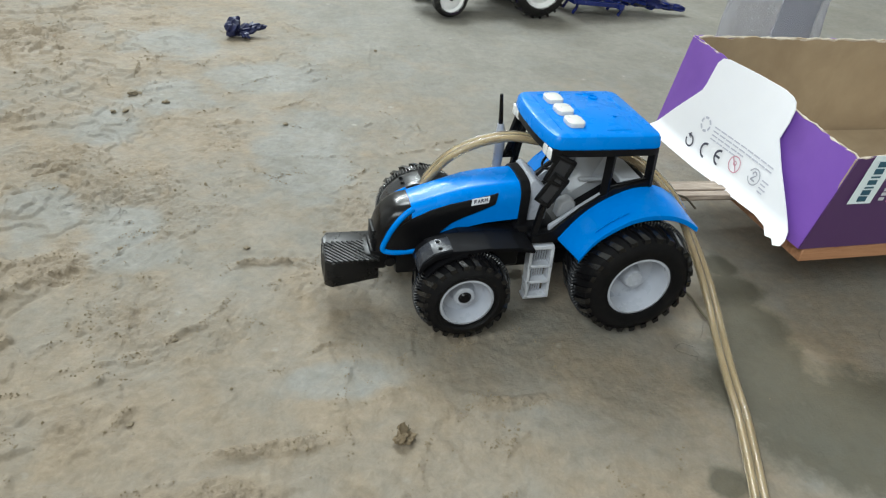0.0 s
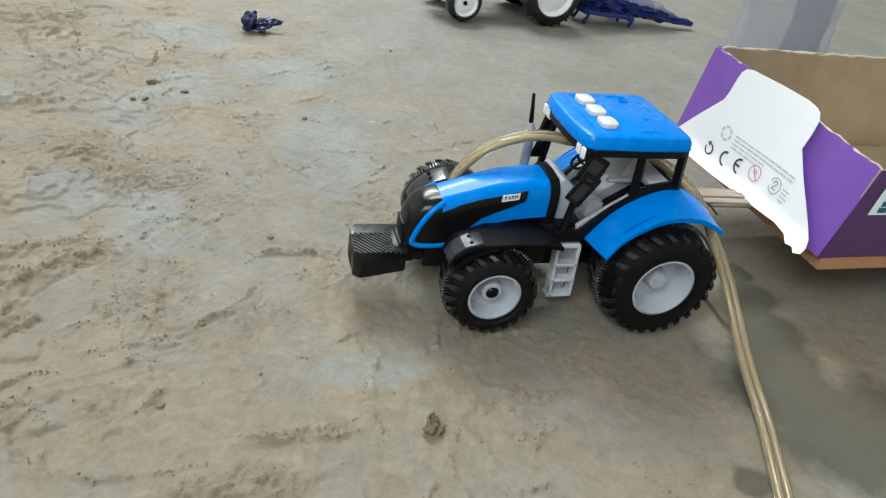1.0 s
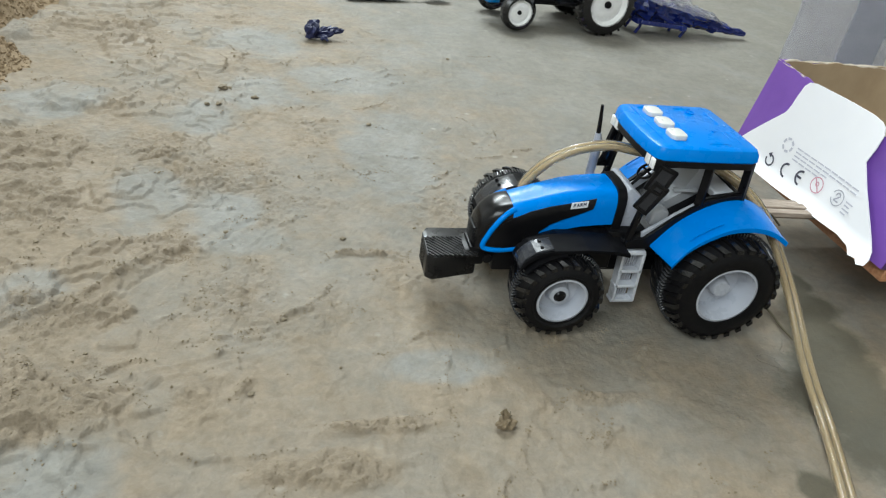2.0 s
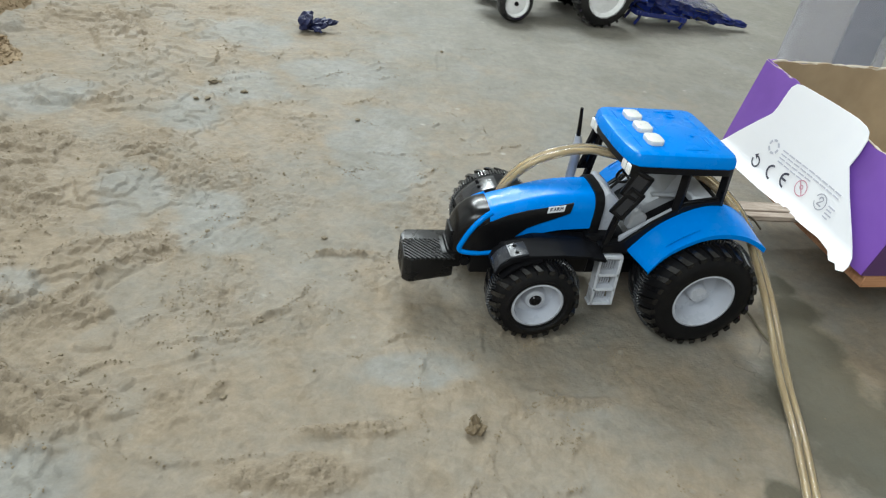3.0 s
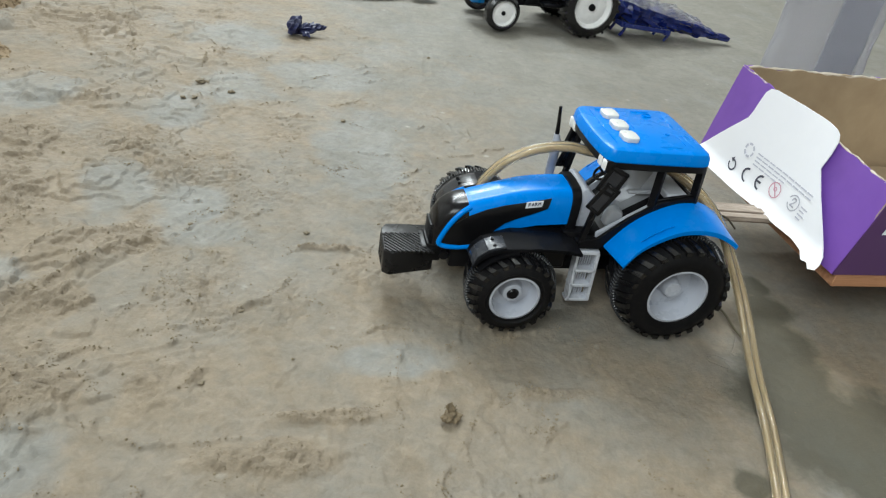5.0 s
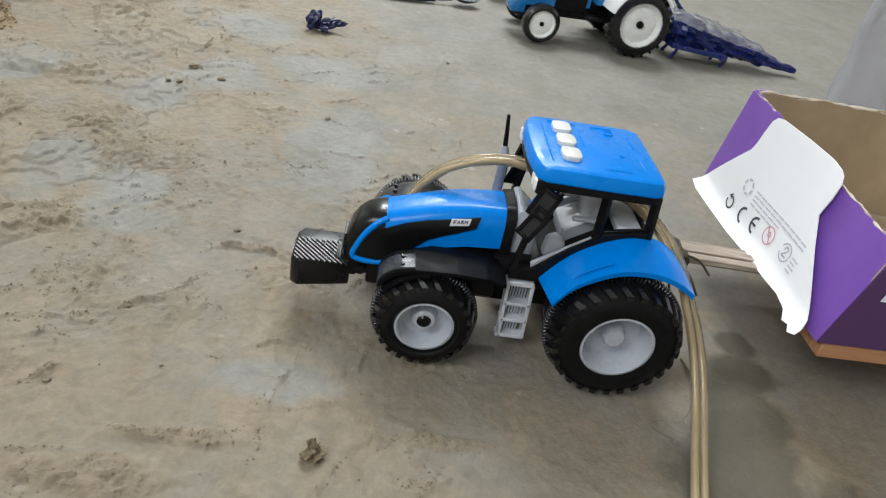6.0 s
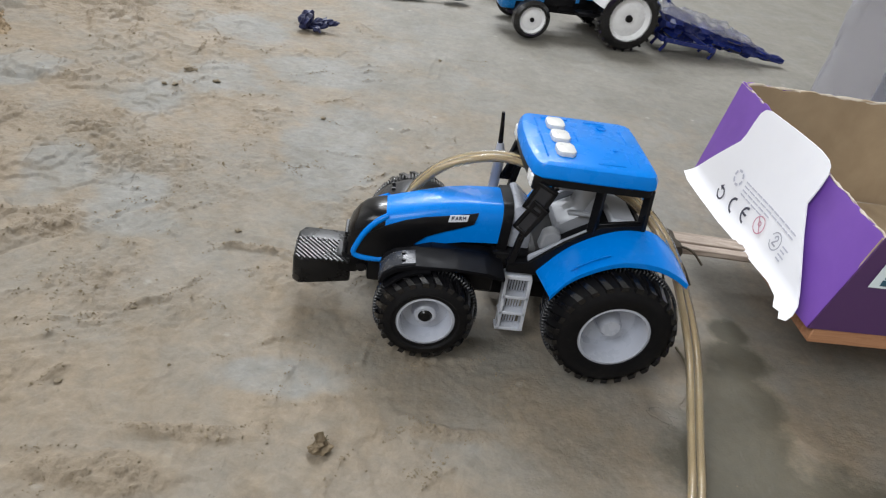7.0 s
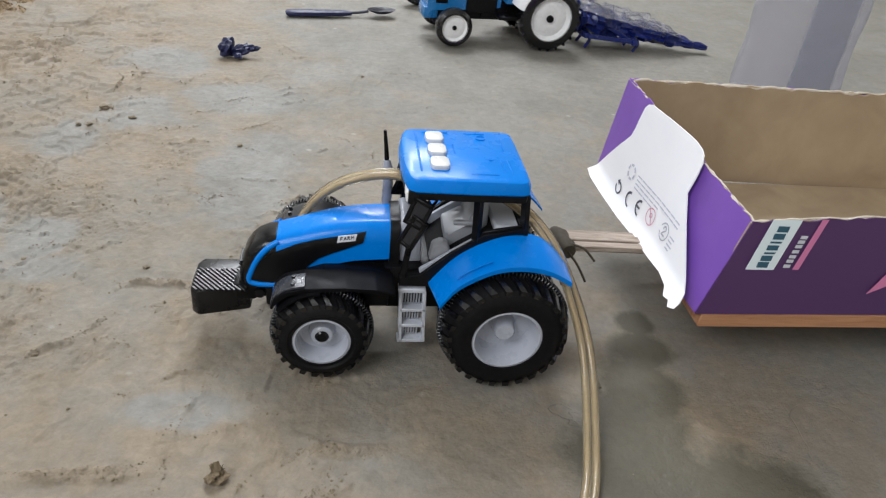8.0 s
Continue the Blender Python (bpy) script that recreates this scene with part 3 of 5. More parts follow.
tagged(crumbs("mud_crumbs", np.concatenate([spots_at, floor_height(spots_at[:, 0], spots_at[:, 1])[:, None]], 1), size, 8, GRIT, "fine brown crumbs along cracks in the dried mud"), category="mud crumbs")

# loose grit on the floor, in drifts where the mud is broken up
px, py = rng.uniform(-0.50, 0.30, 150000), -0.25 + 0.95 * rng.rand(150000) ** 1.3
drift = rough_patch(px, py) * smoothstep(layered(px, py, 45, 321, 3), 0.42, 0.58) * (1 - 0.7 * smoothstep(px, -0.1, 0.1))
drift = drift + 1.6 * smoothstep(ridges(px, py), 0.0005, 0.0016)
on = (rng.rand(len(px)) < drift * 0.30 + 0.0015) & (heap_height(px, py) < floor_height(px, py))
size = 0.0003 + 0.0004 * rng.rand(on.sum()) + 0.0010 * rng.rand(on.sum()) ** 14
tagged(crumbs("loose_grit", np.stack([px[on], py[on], floor_height(px, py)[on]], 1), size, 7, GRIT, "grains of sand and grit scattered on the floor"), category="grit")


# ---- the toy tractor ----
MID_Y = 0.055
tractor = thing("toy_tractor", "bright blue and black plastic toy tractor with grey rims", "toy tractor", pose(0, MID_Y, 0))


def wheel(parent, at, radius, width, rim, lugs, deep, hub, sink):
    """One tyre with its lugs, and the rim under it; its outer face looks along -y."""
    h, base = width / 2, radius - 0.0022
    bm = lathe([(rim, -h + sink + 0.003), (rim + 0.0004, -h + sink - 0.0010), (rim + 0.0022, -h + sink * 0.35), (rim + (base - rim) * 0.30, -h - 0.0006), (rim + (base - rim) * 0.62, -h + 0.0006), (base * 0.935, -h * 0.86),
                (base * 0.978, -h * 0.58), (base, -h * 0.20), (base, h * 0.20), (base * 0.978, h * 0.58), (base * 0.935, h * 0.86), (rim + (base - rim) * 0.62, h - 0.0006), (rim + (base - rim) * 0.30, h), (rim, h - 0.003), (rim, -h + sink + 0.003)], 56)
    tyre = part("tyre", bm, SIDEWALL, parent, "black ribbed rubber tyre", 32, at)
    step = 2 * math.pi / lugs
    for side in (-1, 1):
        bm = bmesh.new()
        corners = []
        for r in (base - 0.0012, radius):
            slim = 1.0 if r < radius else 0.82
            for y, lag, half, drop in ((0.06 * h, 0.62, 0.15, 0.0), (0.58 * h, 0.25, 0.20, 0.016), (0.97 * h, -0.05, 0.27, 0.085)):
                for sgn in (-1, 1):
                    a = step * (lag * 1.3 + sgn * half * slim)
                    rr = r - drop * base
                    corners.append(bm.verts.new((rr * math.cos(a), side * y, rr * math.sin(a))))
        lo, hi = corners[:6], corners[6:]
        for q in ((hi[0], hi[1], hi[3], hi[2]), (hi[2], hi[3], hi[5], hi[4]), (lo[0], lo[2], hi[2], hi[0]), (lo[2], lo[4], hi[4], hi[2]), (lo[1], hi[1], hi[3], lo[3]), (lo[3], hi[3], hi[5], lo[5]), (lo[0], hi[0], hi[1], lo[1]), (lo[4], lo[5], hi[5], hi[4])):
            bm.faces.new(q)
        lug = part("lug", bm, RUBBER, tyre, "", 32)
        for k in range(lugs):
            m = pose(0, 0, 0, 0, math.degrees(step * (k + (0.5 if side > 0 else 0))), 0)
            if k:
                twin(lug, m, tyre)
            else:
                lug.matrix_basis = m
    # fine teeth round the middle of the tread
    bm = bmesh.new()
    teeth = lugs * 4
    for k in range(teeth):
        a = 2 * math.pi * k / teeth
        block(radius - 0.003, radius + 0.0012, -h * 0.14 - 0.0040, -h * 0.14 + 0.0030, -0.00055, 0.00055, 0.0003, 1, pose(0, 0, 0, 0, -math.degrees(a), 0), bm)
    tagged(part("tread_teeth", bm, TOOTH_BLACK, tyre), "ring of fine shiny teeth", "", "", "stuff")
    o = -h + sink
    dish = lathe([(rim + 0.0006, o + 0.003), (rim + 0.0006, o), (rim - 0.0014, o - 0.0006), (rim - 0.0020, o + 0.0006), (rim - 0.0028, o + deep * 0.70), (rim * 0.80, o + deep * 0.95), (hub + 0.0012, o + deep),
                  (hub, o + deep * 0.80), (hub - 0.0005, o + deep * 0.50), (hub - 0.0016, o + deep * 0.42), (0.0, o + deep * 0.40)], 48)
    part("rim", dish, PALE_GREY, tyre, "pale grey dished rim")
    return tyre


def flipped(x, y, z):
    return pose(x, y, z, 0, 0, 180)


front_wheel = wheel(tractor, pose(0, -0.0435, 0.0330), 0.0330, 0.036, 0.0186, 22, 0.0125, 0.0078, 0.0012)
part("hub_bolt", lathe([(0.0, -0.0132), (0.0034, -0.0130), (0.0046, -0.0118), (0.0046, -0.003)], 20), GLOSS_BLACK, front_wheel, "black axle hole")
rear_wheel = wheel(tractor, pose(0.12, -0.0500, 0.0435), 0.0435, 0.044, 0.0232, 26, 0.0185, 0.0075, 0.0016)
for first, x, y, z in ((front_wheel, -0.008, 0.0600, 0.0370), (rear_wheel, 0.12, 0.0500, 0.0435)):
    other = twin(first, flipped(x, y, z), tractor)
    for child in first.children:
        copy = twin(child, child.matrix_basis, other)
        if child.name.startswith("tread_teeth"):
            tagged(copy, "ring of fine shiny teeth", "", "", "stuff")

# chassis and axles
bm = block(-0.040, 0.130, -0.0135, 0.0135, 0.026, 0.062, 0.002)
block(-0.010, 0.010, -0.034, 0.034, 0.027, 0.040, 0.002, bm=bm)
block(0.105, 0.135, -0.034, 0.034, 0.034, 0.054, 0.003, bm=bm)
block(0.040, 0.110, -0.024, 0.024, 0.046, 0.068, 0.003, bm=bm)
block(-0.035, 0.045, -0.0155, 0.0155, 0.050, 0.074, 0.003, bm=bm)
part("chassis", bm, BLACK, tractor)
bm = block(-0.058, -0.034, -0.011, 0.011, 0.032, 0.0455, 0.0015)
bm = lathe([(0, -0.013), (0.0035, -0.013), (0.0035, 0.013), (0, 0.013)], 16, bm, pose(-0.044, 0, 0.036))
part("weight_bracket", bm, BLACK, tractor)


# bonnet: ring of a soft-edged hood, flat sides rolling over into the top
def hood(x, low, high, half, fall=0.012, roll=0.010):
    ring = [(x, -half, low)]
    for k in range(9):
        a = math.pi / 2 * k / 8
        ring.append((x, -(half - roll) - roll * math.cos(a), high - fall + fall * math.sin(a)))
    ring.append((x, 0, high + 0.0006))
    return ring + [(a, -b, c) for a, b, c in ring[9::-1]]


HOOD = [(0.0440, 0.0715, 0.0970, 0.0195), (0.0330, 0.0705, 0.0966, 0.0192), (0.0200, 0.0690, 0.0955, 0.0188), (0.0080, 0.0660, 0.0936, 0.0184), (-0.0020, 0.0620, 0.0910, 0.0180),
        (-0.0110, 0.0555, 0.0882, 0.0178), (-0.0160, 0.0500, 0.0866, 0.0176), (-0.0260, 0.0470, 0.0836, 0.0174), (-0.0315, 0.0465, 0.0818, 0.0172)]
part("bonnet", loft([hood(*row) for row in HOOD]), BLUE, tractor, "bright blue bonnet", 50)
NOSE = [(-0.0310, 0.0480, 0.0816, 0.0170), (-0.0380, 0.0470, 0.0804, 0.0168), (-0.0440, 0.0465, 0.0778, 0.0163), (-0.0490, 0.0460, 0.0736, 0.0154), (-0.0530, 0.0460, 0.0676, 0.0142), (-0.0555, 0.0460, 0.0600, 0.0126), (-0.0565, 0.0465, 0.0520, 0.0100)]
part("nose", loft([hood(*row, min(0.012, row[2] - row[1] - 0.002), 0.009) for row in NOSE]), GLOSS_BLACK, tractor, "glossy black rounded nose", 60)


def hood_side(x, z):
    """How far out the side of bonnet and nose lies."""
    rows = sorted(HOOD + NOSE[1:])
    high, half = (float(np.interp(x, [r[0] for r in rows], [r[k] for r in rows])) for k in (2, 3))
    over = min(0.98, max(0.0, (z - (high - 0.012)) / 0.012))
    return half - 0.010 + 0.010 * math.sqrt(1 - over * over)


def on_hood(outline, side, off, thick):
    """An outline in x and z, laid on the side of the bonnet."""
    bm = bmesh.new()
    bm.faces.new([bm.verts.new((x, z, 0)) for x, z in outline])
    for axis, lo, hi, n in ((0, -0.054, 0.04, 24), (1, 0.046, 0.096, 20)):
        for k in range(n):
            at, way = [0, 0, 0], [0, 0, 0]
            at[axis], way[axis] = lo + (hi - lo) * k / (n - 1), 1
            bmesh.ops.bisect_plane(bm, geom=bm.verts[:] + bm.edges[:] + bm.faces[:], plane_co=at, plane_no=way, dist=1e-7)
    for v in bm.verts:
        v.co = (v.co.x, side * (hood_side(v.co.x, v.co.y) + off), v.co.y)
    moved = bmesh.ops.extrude_face_region(bm, geom=bm.faces[:])
    for v in moved["geom"]:
        if isinstance(v, bmesh.types.BMVert):
            v.co.y -= side * thick
    return bm


# F, A, R, M in strokes
LETTERS = (((0, 0, 0, 1), (0, 1, 1, 1), (0, 0.5, 0.8, 0.5)), ((0, 0, 0.5, 1), (0.5, 1, 1, 0), (0.2, 0.4, 0.8, 0.4)), ((0, 0, 0, 1), (0, 1, 0.9, 0.8), (0.9, 0.8, 0, 0.5), (0.3, 0.5, 1, 0)), ((0, 0, 0, 1), (0, 1, 0.5, 0.4), (0.5, 0.4, 1, 1), (1, 1, 1, 0)))
for side in (-1, 1):
    line = smooth_line([(-0.0300, 0, 0.0795), (-0.0370, 0, 0.0750), (-0.0430, 0, 0.0680), (-0.0475, 0, 0.0585), (-0.0500, 0, 0.0490), (-0.0440, 0, 0.0468), (-0.0330, 0, 0.0472), (-0.0180, 0, 0.0500)])
    line = [(p.x, side * (hood_side(p.x, p.z) - 0.0004), p.z) for p in line]
    part("trim_band", tube(line, 0.0021, 10), BLUE, tractor, "blue trim round the nose")
    # black side panel
    face = [(0.0275, 0.0915), (0.0120, 0.0880), (-0.0060, 0.0838), (-0.0190, 0.0795), (-0.0320, 0.0735), (-0.0420, 0.0665), (-0.0470, 0.0580), (-0.0488, 0.0505), (-0.0350, 0.0490), (-0.0190, 0.0520), (-0.0150, 0.0570), (-0.0105, 0.0640), (-0.0040, 0.0700), (0.0040, 0.0742), (0.0140, 0.0785), (0.0255, 0.0840)]
    part("side_panel", on_hood(face, side, 0.0008, 0.0022), BLACK, tractor, "matt black side panel", 50)
    sticker = part("badge", on_hood([(0.0085, 0.0835), (0.0092, 0.0878), (0.0215, 0.0899), (0.0206, 0.0856)], side, 0.0012, 0.0006), SILVER, tractor, "silver badge with dark marks")
    for k, strokes in enumerate(LETTERS):
        x0, z0 = 0.0106 + 0.0024 * k, 0.0852 + 0.00044 * k
        for a, b, c, d in strokes:
            # strokes as thin quads on a letter box 1 wide and 1 high
            along = Vector((c - a, d - b)).normalized() * 0.14
            across = Vector((-along.y, along.x))
            quad = [(a - across.x, b - across.y), (c - across.x, d - across.y), (c + across.x, d + across.y), (a + across.x, b + across.y)]
            part("letter_stroke", on_hood([(x0 + 0.0016 * p, z0 + 0.0021 * q + 0.0003 * p) for p, q in quad], side, 0.0015, 0.0004), INK, sticker)
for k in range(6):
    part("grille_bar", block(-0.0571, -0.0550, -0.0085, 0.0085, 0.0480 + 0.0022 * k, 0.0490 + 0.0022 * k, 0.0003, 1), BLACK, tractor)
part("bonnet_gasket", loft([hood(0.0435, 0.0640, 0.0985, 0.0203), hood(0.0500, 0.0620, 0.0990, 0.0207)]), BLACK, tractor, "black frame behind the bonnet")

# front weight with ribs
plan = [(-0.0510, -0.0100), (-0.0850, -0.0180), (-0.0900, -0.0140), (-0.0895, 0.0140), (-0.0855, 0.0205), (-0.0510, 0.0205)]
own = plate(plan, 0.0210, 0.0014, Matrix.Translation((0, 0, 0.0205)))
for v in own.verts:
    if v.co.z > 0.034:
        v.co.z += v.co.y * 0.06
weight = part("front_weight", own, WEIGHT_BLACK, tractor, "black ribbed front weight")
for k in range(18):
    # diagonal ribs, clipped to the plan of the weight
    ends = []
    for y in np.linspace(-0.0165, 0.0080, 60):
        x = -0.0700 - y * 0.95 + (k - 8.5) * 0.0036
        if max(-0.0885, -0.0885 + (y - 0.012) * 0.6, -0.0885 - (y + 0.013) * 0.9) < x < min(-0.0520, -0.0510 - (y + 0.0100) * 4.2 if y < -0.0095 else -0.0520):
            ends.append((x, float(y)))
    if len(ends) > 6:
        bm = bar((ends[0][0], ends[0][1], 0.0418 + ends[0][1] * 0.06), (ends[-1][0], ends[-1][1], 0.0418 + ends[-1][1] * 0.06), 0.0017, 0.0018, 0.0003)
        part("rib", bm, WEIGHT_BLACK, weight)
for k in range(9):
    y = -0.0072 + 0.0018 * k
    part("rib", block(-0.0901, -0.0893, y - 0.0004 + 0.003, y + 0.0004 + 0.003, 0.0220, 0.0400, 0, 1), WEIGHT_BLACK, weight)
bm = block(-0.062, -0.046, -0.012, 0.012, 0.030, 0.0430, 0.002)
part("weight_mount", bm, BLACK, tractor)


DULL_BRACKET = plastic("dull_grey_plastic", (0.028, 0.030, 0.036), 0.26, 60, 0.15, 0.02, 0.05, 0, 0.25)
BRACKET = plastic("dark_grey_plastic", (0.022, 0.023, 0.027), 0.18, 60, 0.1, 0, 0, 0.1, 0.25)


# curved guards over the wheels
def guard(centre, r, a0, a1, y0, y1, thick, crown, name, material, label, parent, lip=0.0, steps=22):
    rings = []
    for k in range(steps + 1):
        a = radians(a0 + (a1 - a0) * k / steps)
        swell = crown * math.sin(math.pi * (0.12 + 0.80 * k / steps))
        ring = []
        for m in range(7):
            f = m / 6
            rr = r + swell * (1 - (1 - f) ** 2.2) - (lip if m == 0 else 0)
            ring.append((centre[0] + rr * math.cos(a), y0 + (y1 - y0) * f - (0.0004 if m == 0 else 0), centre[1] + rr * math.sin(a)))
        inner = [(centre[0] + (math.hypot(p[0] - centre[0], p[2] - centre[1]) - thick) * math.cos(a), p[1], centre[1] + (math.hypot(p[0] - centre[0], p[2] - centre[1]) - thick) * math.sin(a)) for p in ring[::-1]]
        rings.append(ring + inner)
    return part(name, loft(rings), material, parent, label, 50)


for side in (-1, 1):
    low = smooth_line([(0.0745, 0, 0.0640), (0.0830, 0, 0.0772), (0.0935, 0, 0.0858), (0.1080, 0, 0.0932), (0.1220, 0, 0.0955), (0.1370, 0, 0.0942), (0.1490, 0, 0.0898), (0.1585, 0, 0.0840)], 4)
    high = smooth_line([(0.0690, 0, 0.0640), (0.0800, 0, 0.0785), (0.0905, 0, 0.0885), (0.1045, 0, 0.0970), (0.1190, 0, 0.1020), (0.1345, 0, 0.1018), (0.1490, 0, 0.0955), (0.1600, 0, 0.0850)], 4)
    rings = []
    for p, q in zip(low, high):
        ring = [(p.x, side * 0.0618, p.z - 0.0022)]
        for k in range(6):
            f = k / 5
            ring.append((p.x + (q.x - p.x) * f, side * (0.0620 - 0.0300 * f), p.z + (q.z - p.z) * math.sin(f * math.pi / 2)))
        rings.append(ring + [(x, y - side * 0.0004, z - 0.0016) for x, y, z in ring[::-1]])
    fender = part("rear_fender", loft(rings), BLUE, tractor, "bright blue curved rear fender", 50)
    part("ridge", tube([(p.x + 0.001, side * 0.0570, p.z + 0.0045) for p in low[4:12]], 0.0005, 6), BLUE, fender)
    if side > 0:
        # the far guard sits inboard of its tyre, which stands out beyond it
        mud = guard((-0.0080, 0.0370), 0.0345, 166, 34, 0.0600, 0.0270, 0.0014, 0.0008, "front_mudguard", MATT_BLACK, "black front mudguard", tractor, 0.001)
        strap = guard((-0.0080, 0.0370), 0.0362, 158, 98, 0.0565, 0.0340, 0.0016, 0.0010, "bracket", BRACKET, "glossy dark grey bolted bracket", mud, 0.0014, 14)
        for y in (0.0415, 0.0495):
            a = radians(120)
            part("rivet", lathe([(0, -0.0010), (0.0011, -0.0010), (0.0015, 0), (0.0015, 0.001)], 12, None, pose(-0.0080 + 0.0376 * math.cos(a), y, 0.0370 + 0.0376 * math.sin(a), -90, 0, 0)), BLACK, strap)
    else:
        mud = guard((0.0, 0.0330), 0.0350, 146, 92, -0.0545, -0.0380, 0.0014, 0.0008, "front_mudguard", MATT_BLACK, "black front mudguard", tractor, 0.001)
        arch = [(-0.0330, 0.0535), (-0.0305, 0.0610), (-0.0240, 0.0665), (-0.0120, 0.0695), (0.0150, 0.0706), (0.0340, 0.0696), (0.0465, 0.0670), (0.0465, 0.0640), (0.0330, 0.0672), (0.0150, 0.0684), (-0.0115, 0.0673), (-0.0222, 0.0644), (-0.0285, 0.0595), (-0.0312, 0.0530)]
        part("mudguard_top", prism(arch, -0.0530, -0.0300, 0.0012, 3), MATT_BLACK, mud, "black flat top")
        plate_line = [(-0.0330, 0.0550), (-0.0322, 0.0585), (-0.0301, 0.0623), (-0.0270, 0.0654), (-0.0237, 0.0678), (-0.0190, 0.0695), (-0.0110, 0.0709), (-0.0110, 0.0695), (-0.0240, 0.0662), (-0.0303, 0.0607), (-0.0326, 0.0545)]
        cover = part("cover_plate", prism(plate_line, -0.0515, -0.0365, 0.0005, 2), DULL_BRACKET, mud, "dark grey bolted plate", 50)
        for y in (-0.0480, -0.0400):
            part("rivet", lathe([(0, -0.0008), (0.0010, -0.0008), (0.0014, 0), (0.0014, 0.001)], 12, None, pose(-0.0185, y, 0.0697, -90, 0, 0)), BLACK, cover)
    part("inner_arch", prism([(-0.026, 0.040), (-0.022, 0.058), (0.0, 0.0660), (0.028, 0.067), (0.044, 0.066), (0.044, 0.040)], side * 0.016, side * 0.031, 0.001, 1), BLACK, tractor)

# steps on both sides
for side in (-1, 1):
    y = side * 0.0330
    m = Matrix.Translation((0, y, 0))
    bm = bmesh.new()
    block(0.0500, 0.0685, -0.0025, 0.0060, 0.0545, 0.0580, 0.0006, 1, m, bm)
    for x0, x1 in ((0.0505, 0.0528), (0.0665, 0.0690)):
        prism([(x0, 0.056), (x1, 0.056), (x1 + 0.0022, 0.0120), (x0 + 0.0022, 0.0120)], y - 0.0025, y + 0.006, 0.0004, 1, bm=bm)
    for z in (0.0130, 0.0265, 0.0400):
        block(0.0515, 0.0700, -0.0025, 0.0060, z - 0.0012, z + 0.0012, 0.0004, 1, m, bm)
    ladder = part("step", bm, LIGHT_GREY, tractor, "pale grey three-rung step")
    for z in (0.0140, 0.0275, 0.0410):
        for k in range(7):
            bm = block(0.0535 + 0.0019 * k, 0.0545 + 0.0019 * k, 0.0028 - side * 0.001, 0.0040 - side * 0.001, z, z + 0.0125, 0, 1, m)
            part("grating_bar", bm, PALE_GREY, ladder)

# cab: floor, interior, frame, roof
bm = prism([(0.050, 0.060), (0.128, 0.080), (0.128, 0.098), (0.112, 0.099), (0.088, 0.083), (0.070, 0.067), (0.050, 0.064)], -0.030, 0.030, 0.001, 1)
cab = part("cab_floor", bm, BLACK, tractor, "black cab floor")
bm = prism([(0.0500, 0.068), (0.0500, 0.0990), (0.0540, 0.1005), (0.0640, 0.092), (0.0660, 0.068)], -0.0175, 0.0175, 0.002, 2)
part("dashboard", bm, PALE_GREY, tractor, "grey moulded dashboard")
bm = prism([(0.082, 0.078), (0.080, 0.090), (0.096, 0.094), (0.101, 0.120), (0.108, 0.121), (0.110, 0.086)], -0.0140, 0.0140, 0.0025, 2)
seat = part("seat", bm, SEAT_GREY, tractor, "grey moulded seat")
part("headrest", block(0.1015, 0.1085, -0.0075, 0.0075, 0.1190, 0.1265, 0.0015, 2), SEAT_GREY, seat)
for y in (-0.0165, 0.0165):
    part("armrest", block(0.0850, 0.1040, y - 0.0020, y + 0.0020, 0.0985, 0.1015, 0.0008, 1), SEAT_GREY, seat)
bm = prism([(0.0700, 0.074), (0.0715, 0.0860), (0.0775, 0.0890), (0.0830, 0.0860), (0.0840, 0.076)], -0.0250, -0.0160, 0.0012, 1)
part("side_console", bm, SEAT_GREY, tractor, "grey side console")
part("rear_shelf", block(0.1105, 0.1270, -0.0290, 0.0290, 0.0995, 0.1055, 0.0012, 1), SEAT_GREY, tractor, "grey shelf behind the seat")
bm = prism([(0.064, 0.066), (0.063, 0.071), (0.084, 0.086), (0.104, 0.1005), (0.126, 0.106), (0.128, 0.099), (0.108, 0.093), (0.088, 0.078)], -0.0305, -0.0275, 0.0006, 1)
part("side_ledge", bm, PALE_GREY, tractor, "grey ledge along the cab side")
bm = prism([(0.064, 0.066), (0.063, 0.071), (0.084, 0.086), (0.104, 0.1005), (0.126, 0.106), (0.128, 0.099), (0.108, 0.093), (0.088, 0.078)], 0.0275, 0.0305, 0.0006, 1)
part("side_ledge", bm, PALE_GREY, tractor, "grey ledge along the cab side")
ring = [(0.0700 + 0.0075 * math.cos(2 * math.pi * k / 24) * 0.75, 0.0075 * math.sin(2 * math.pi * k / 24), 0.1060 + 0.0075 * math.cos(2 * math.pi * k / 24) * 0.6) for k in range(25)]
bm = tube(ring, 0.0010, 8)
tube([(0.070, 0, 0.106), (0.060, 0, 0.094)], 0.0012, 8, bm)
bar((0.070, -0.007, 0.106), (0.070, 0.007, 0.106), 0.0012, 0.0012, 0, bm)
part("steering_wheel", bm, BLACK, tractor, "black steering wheel")
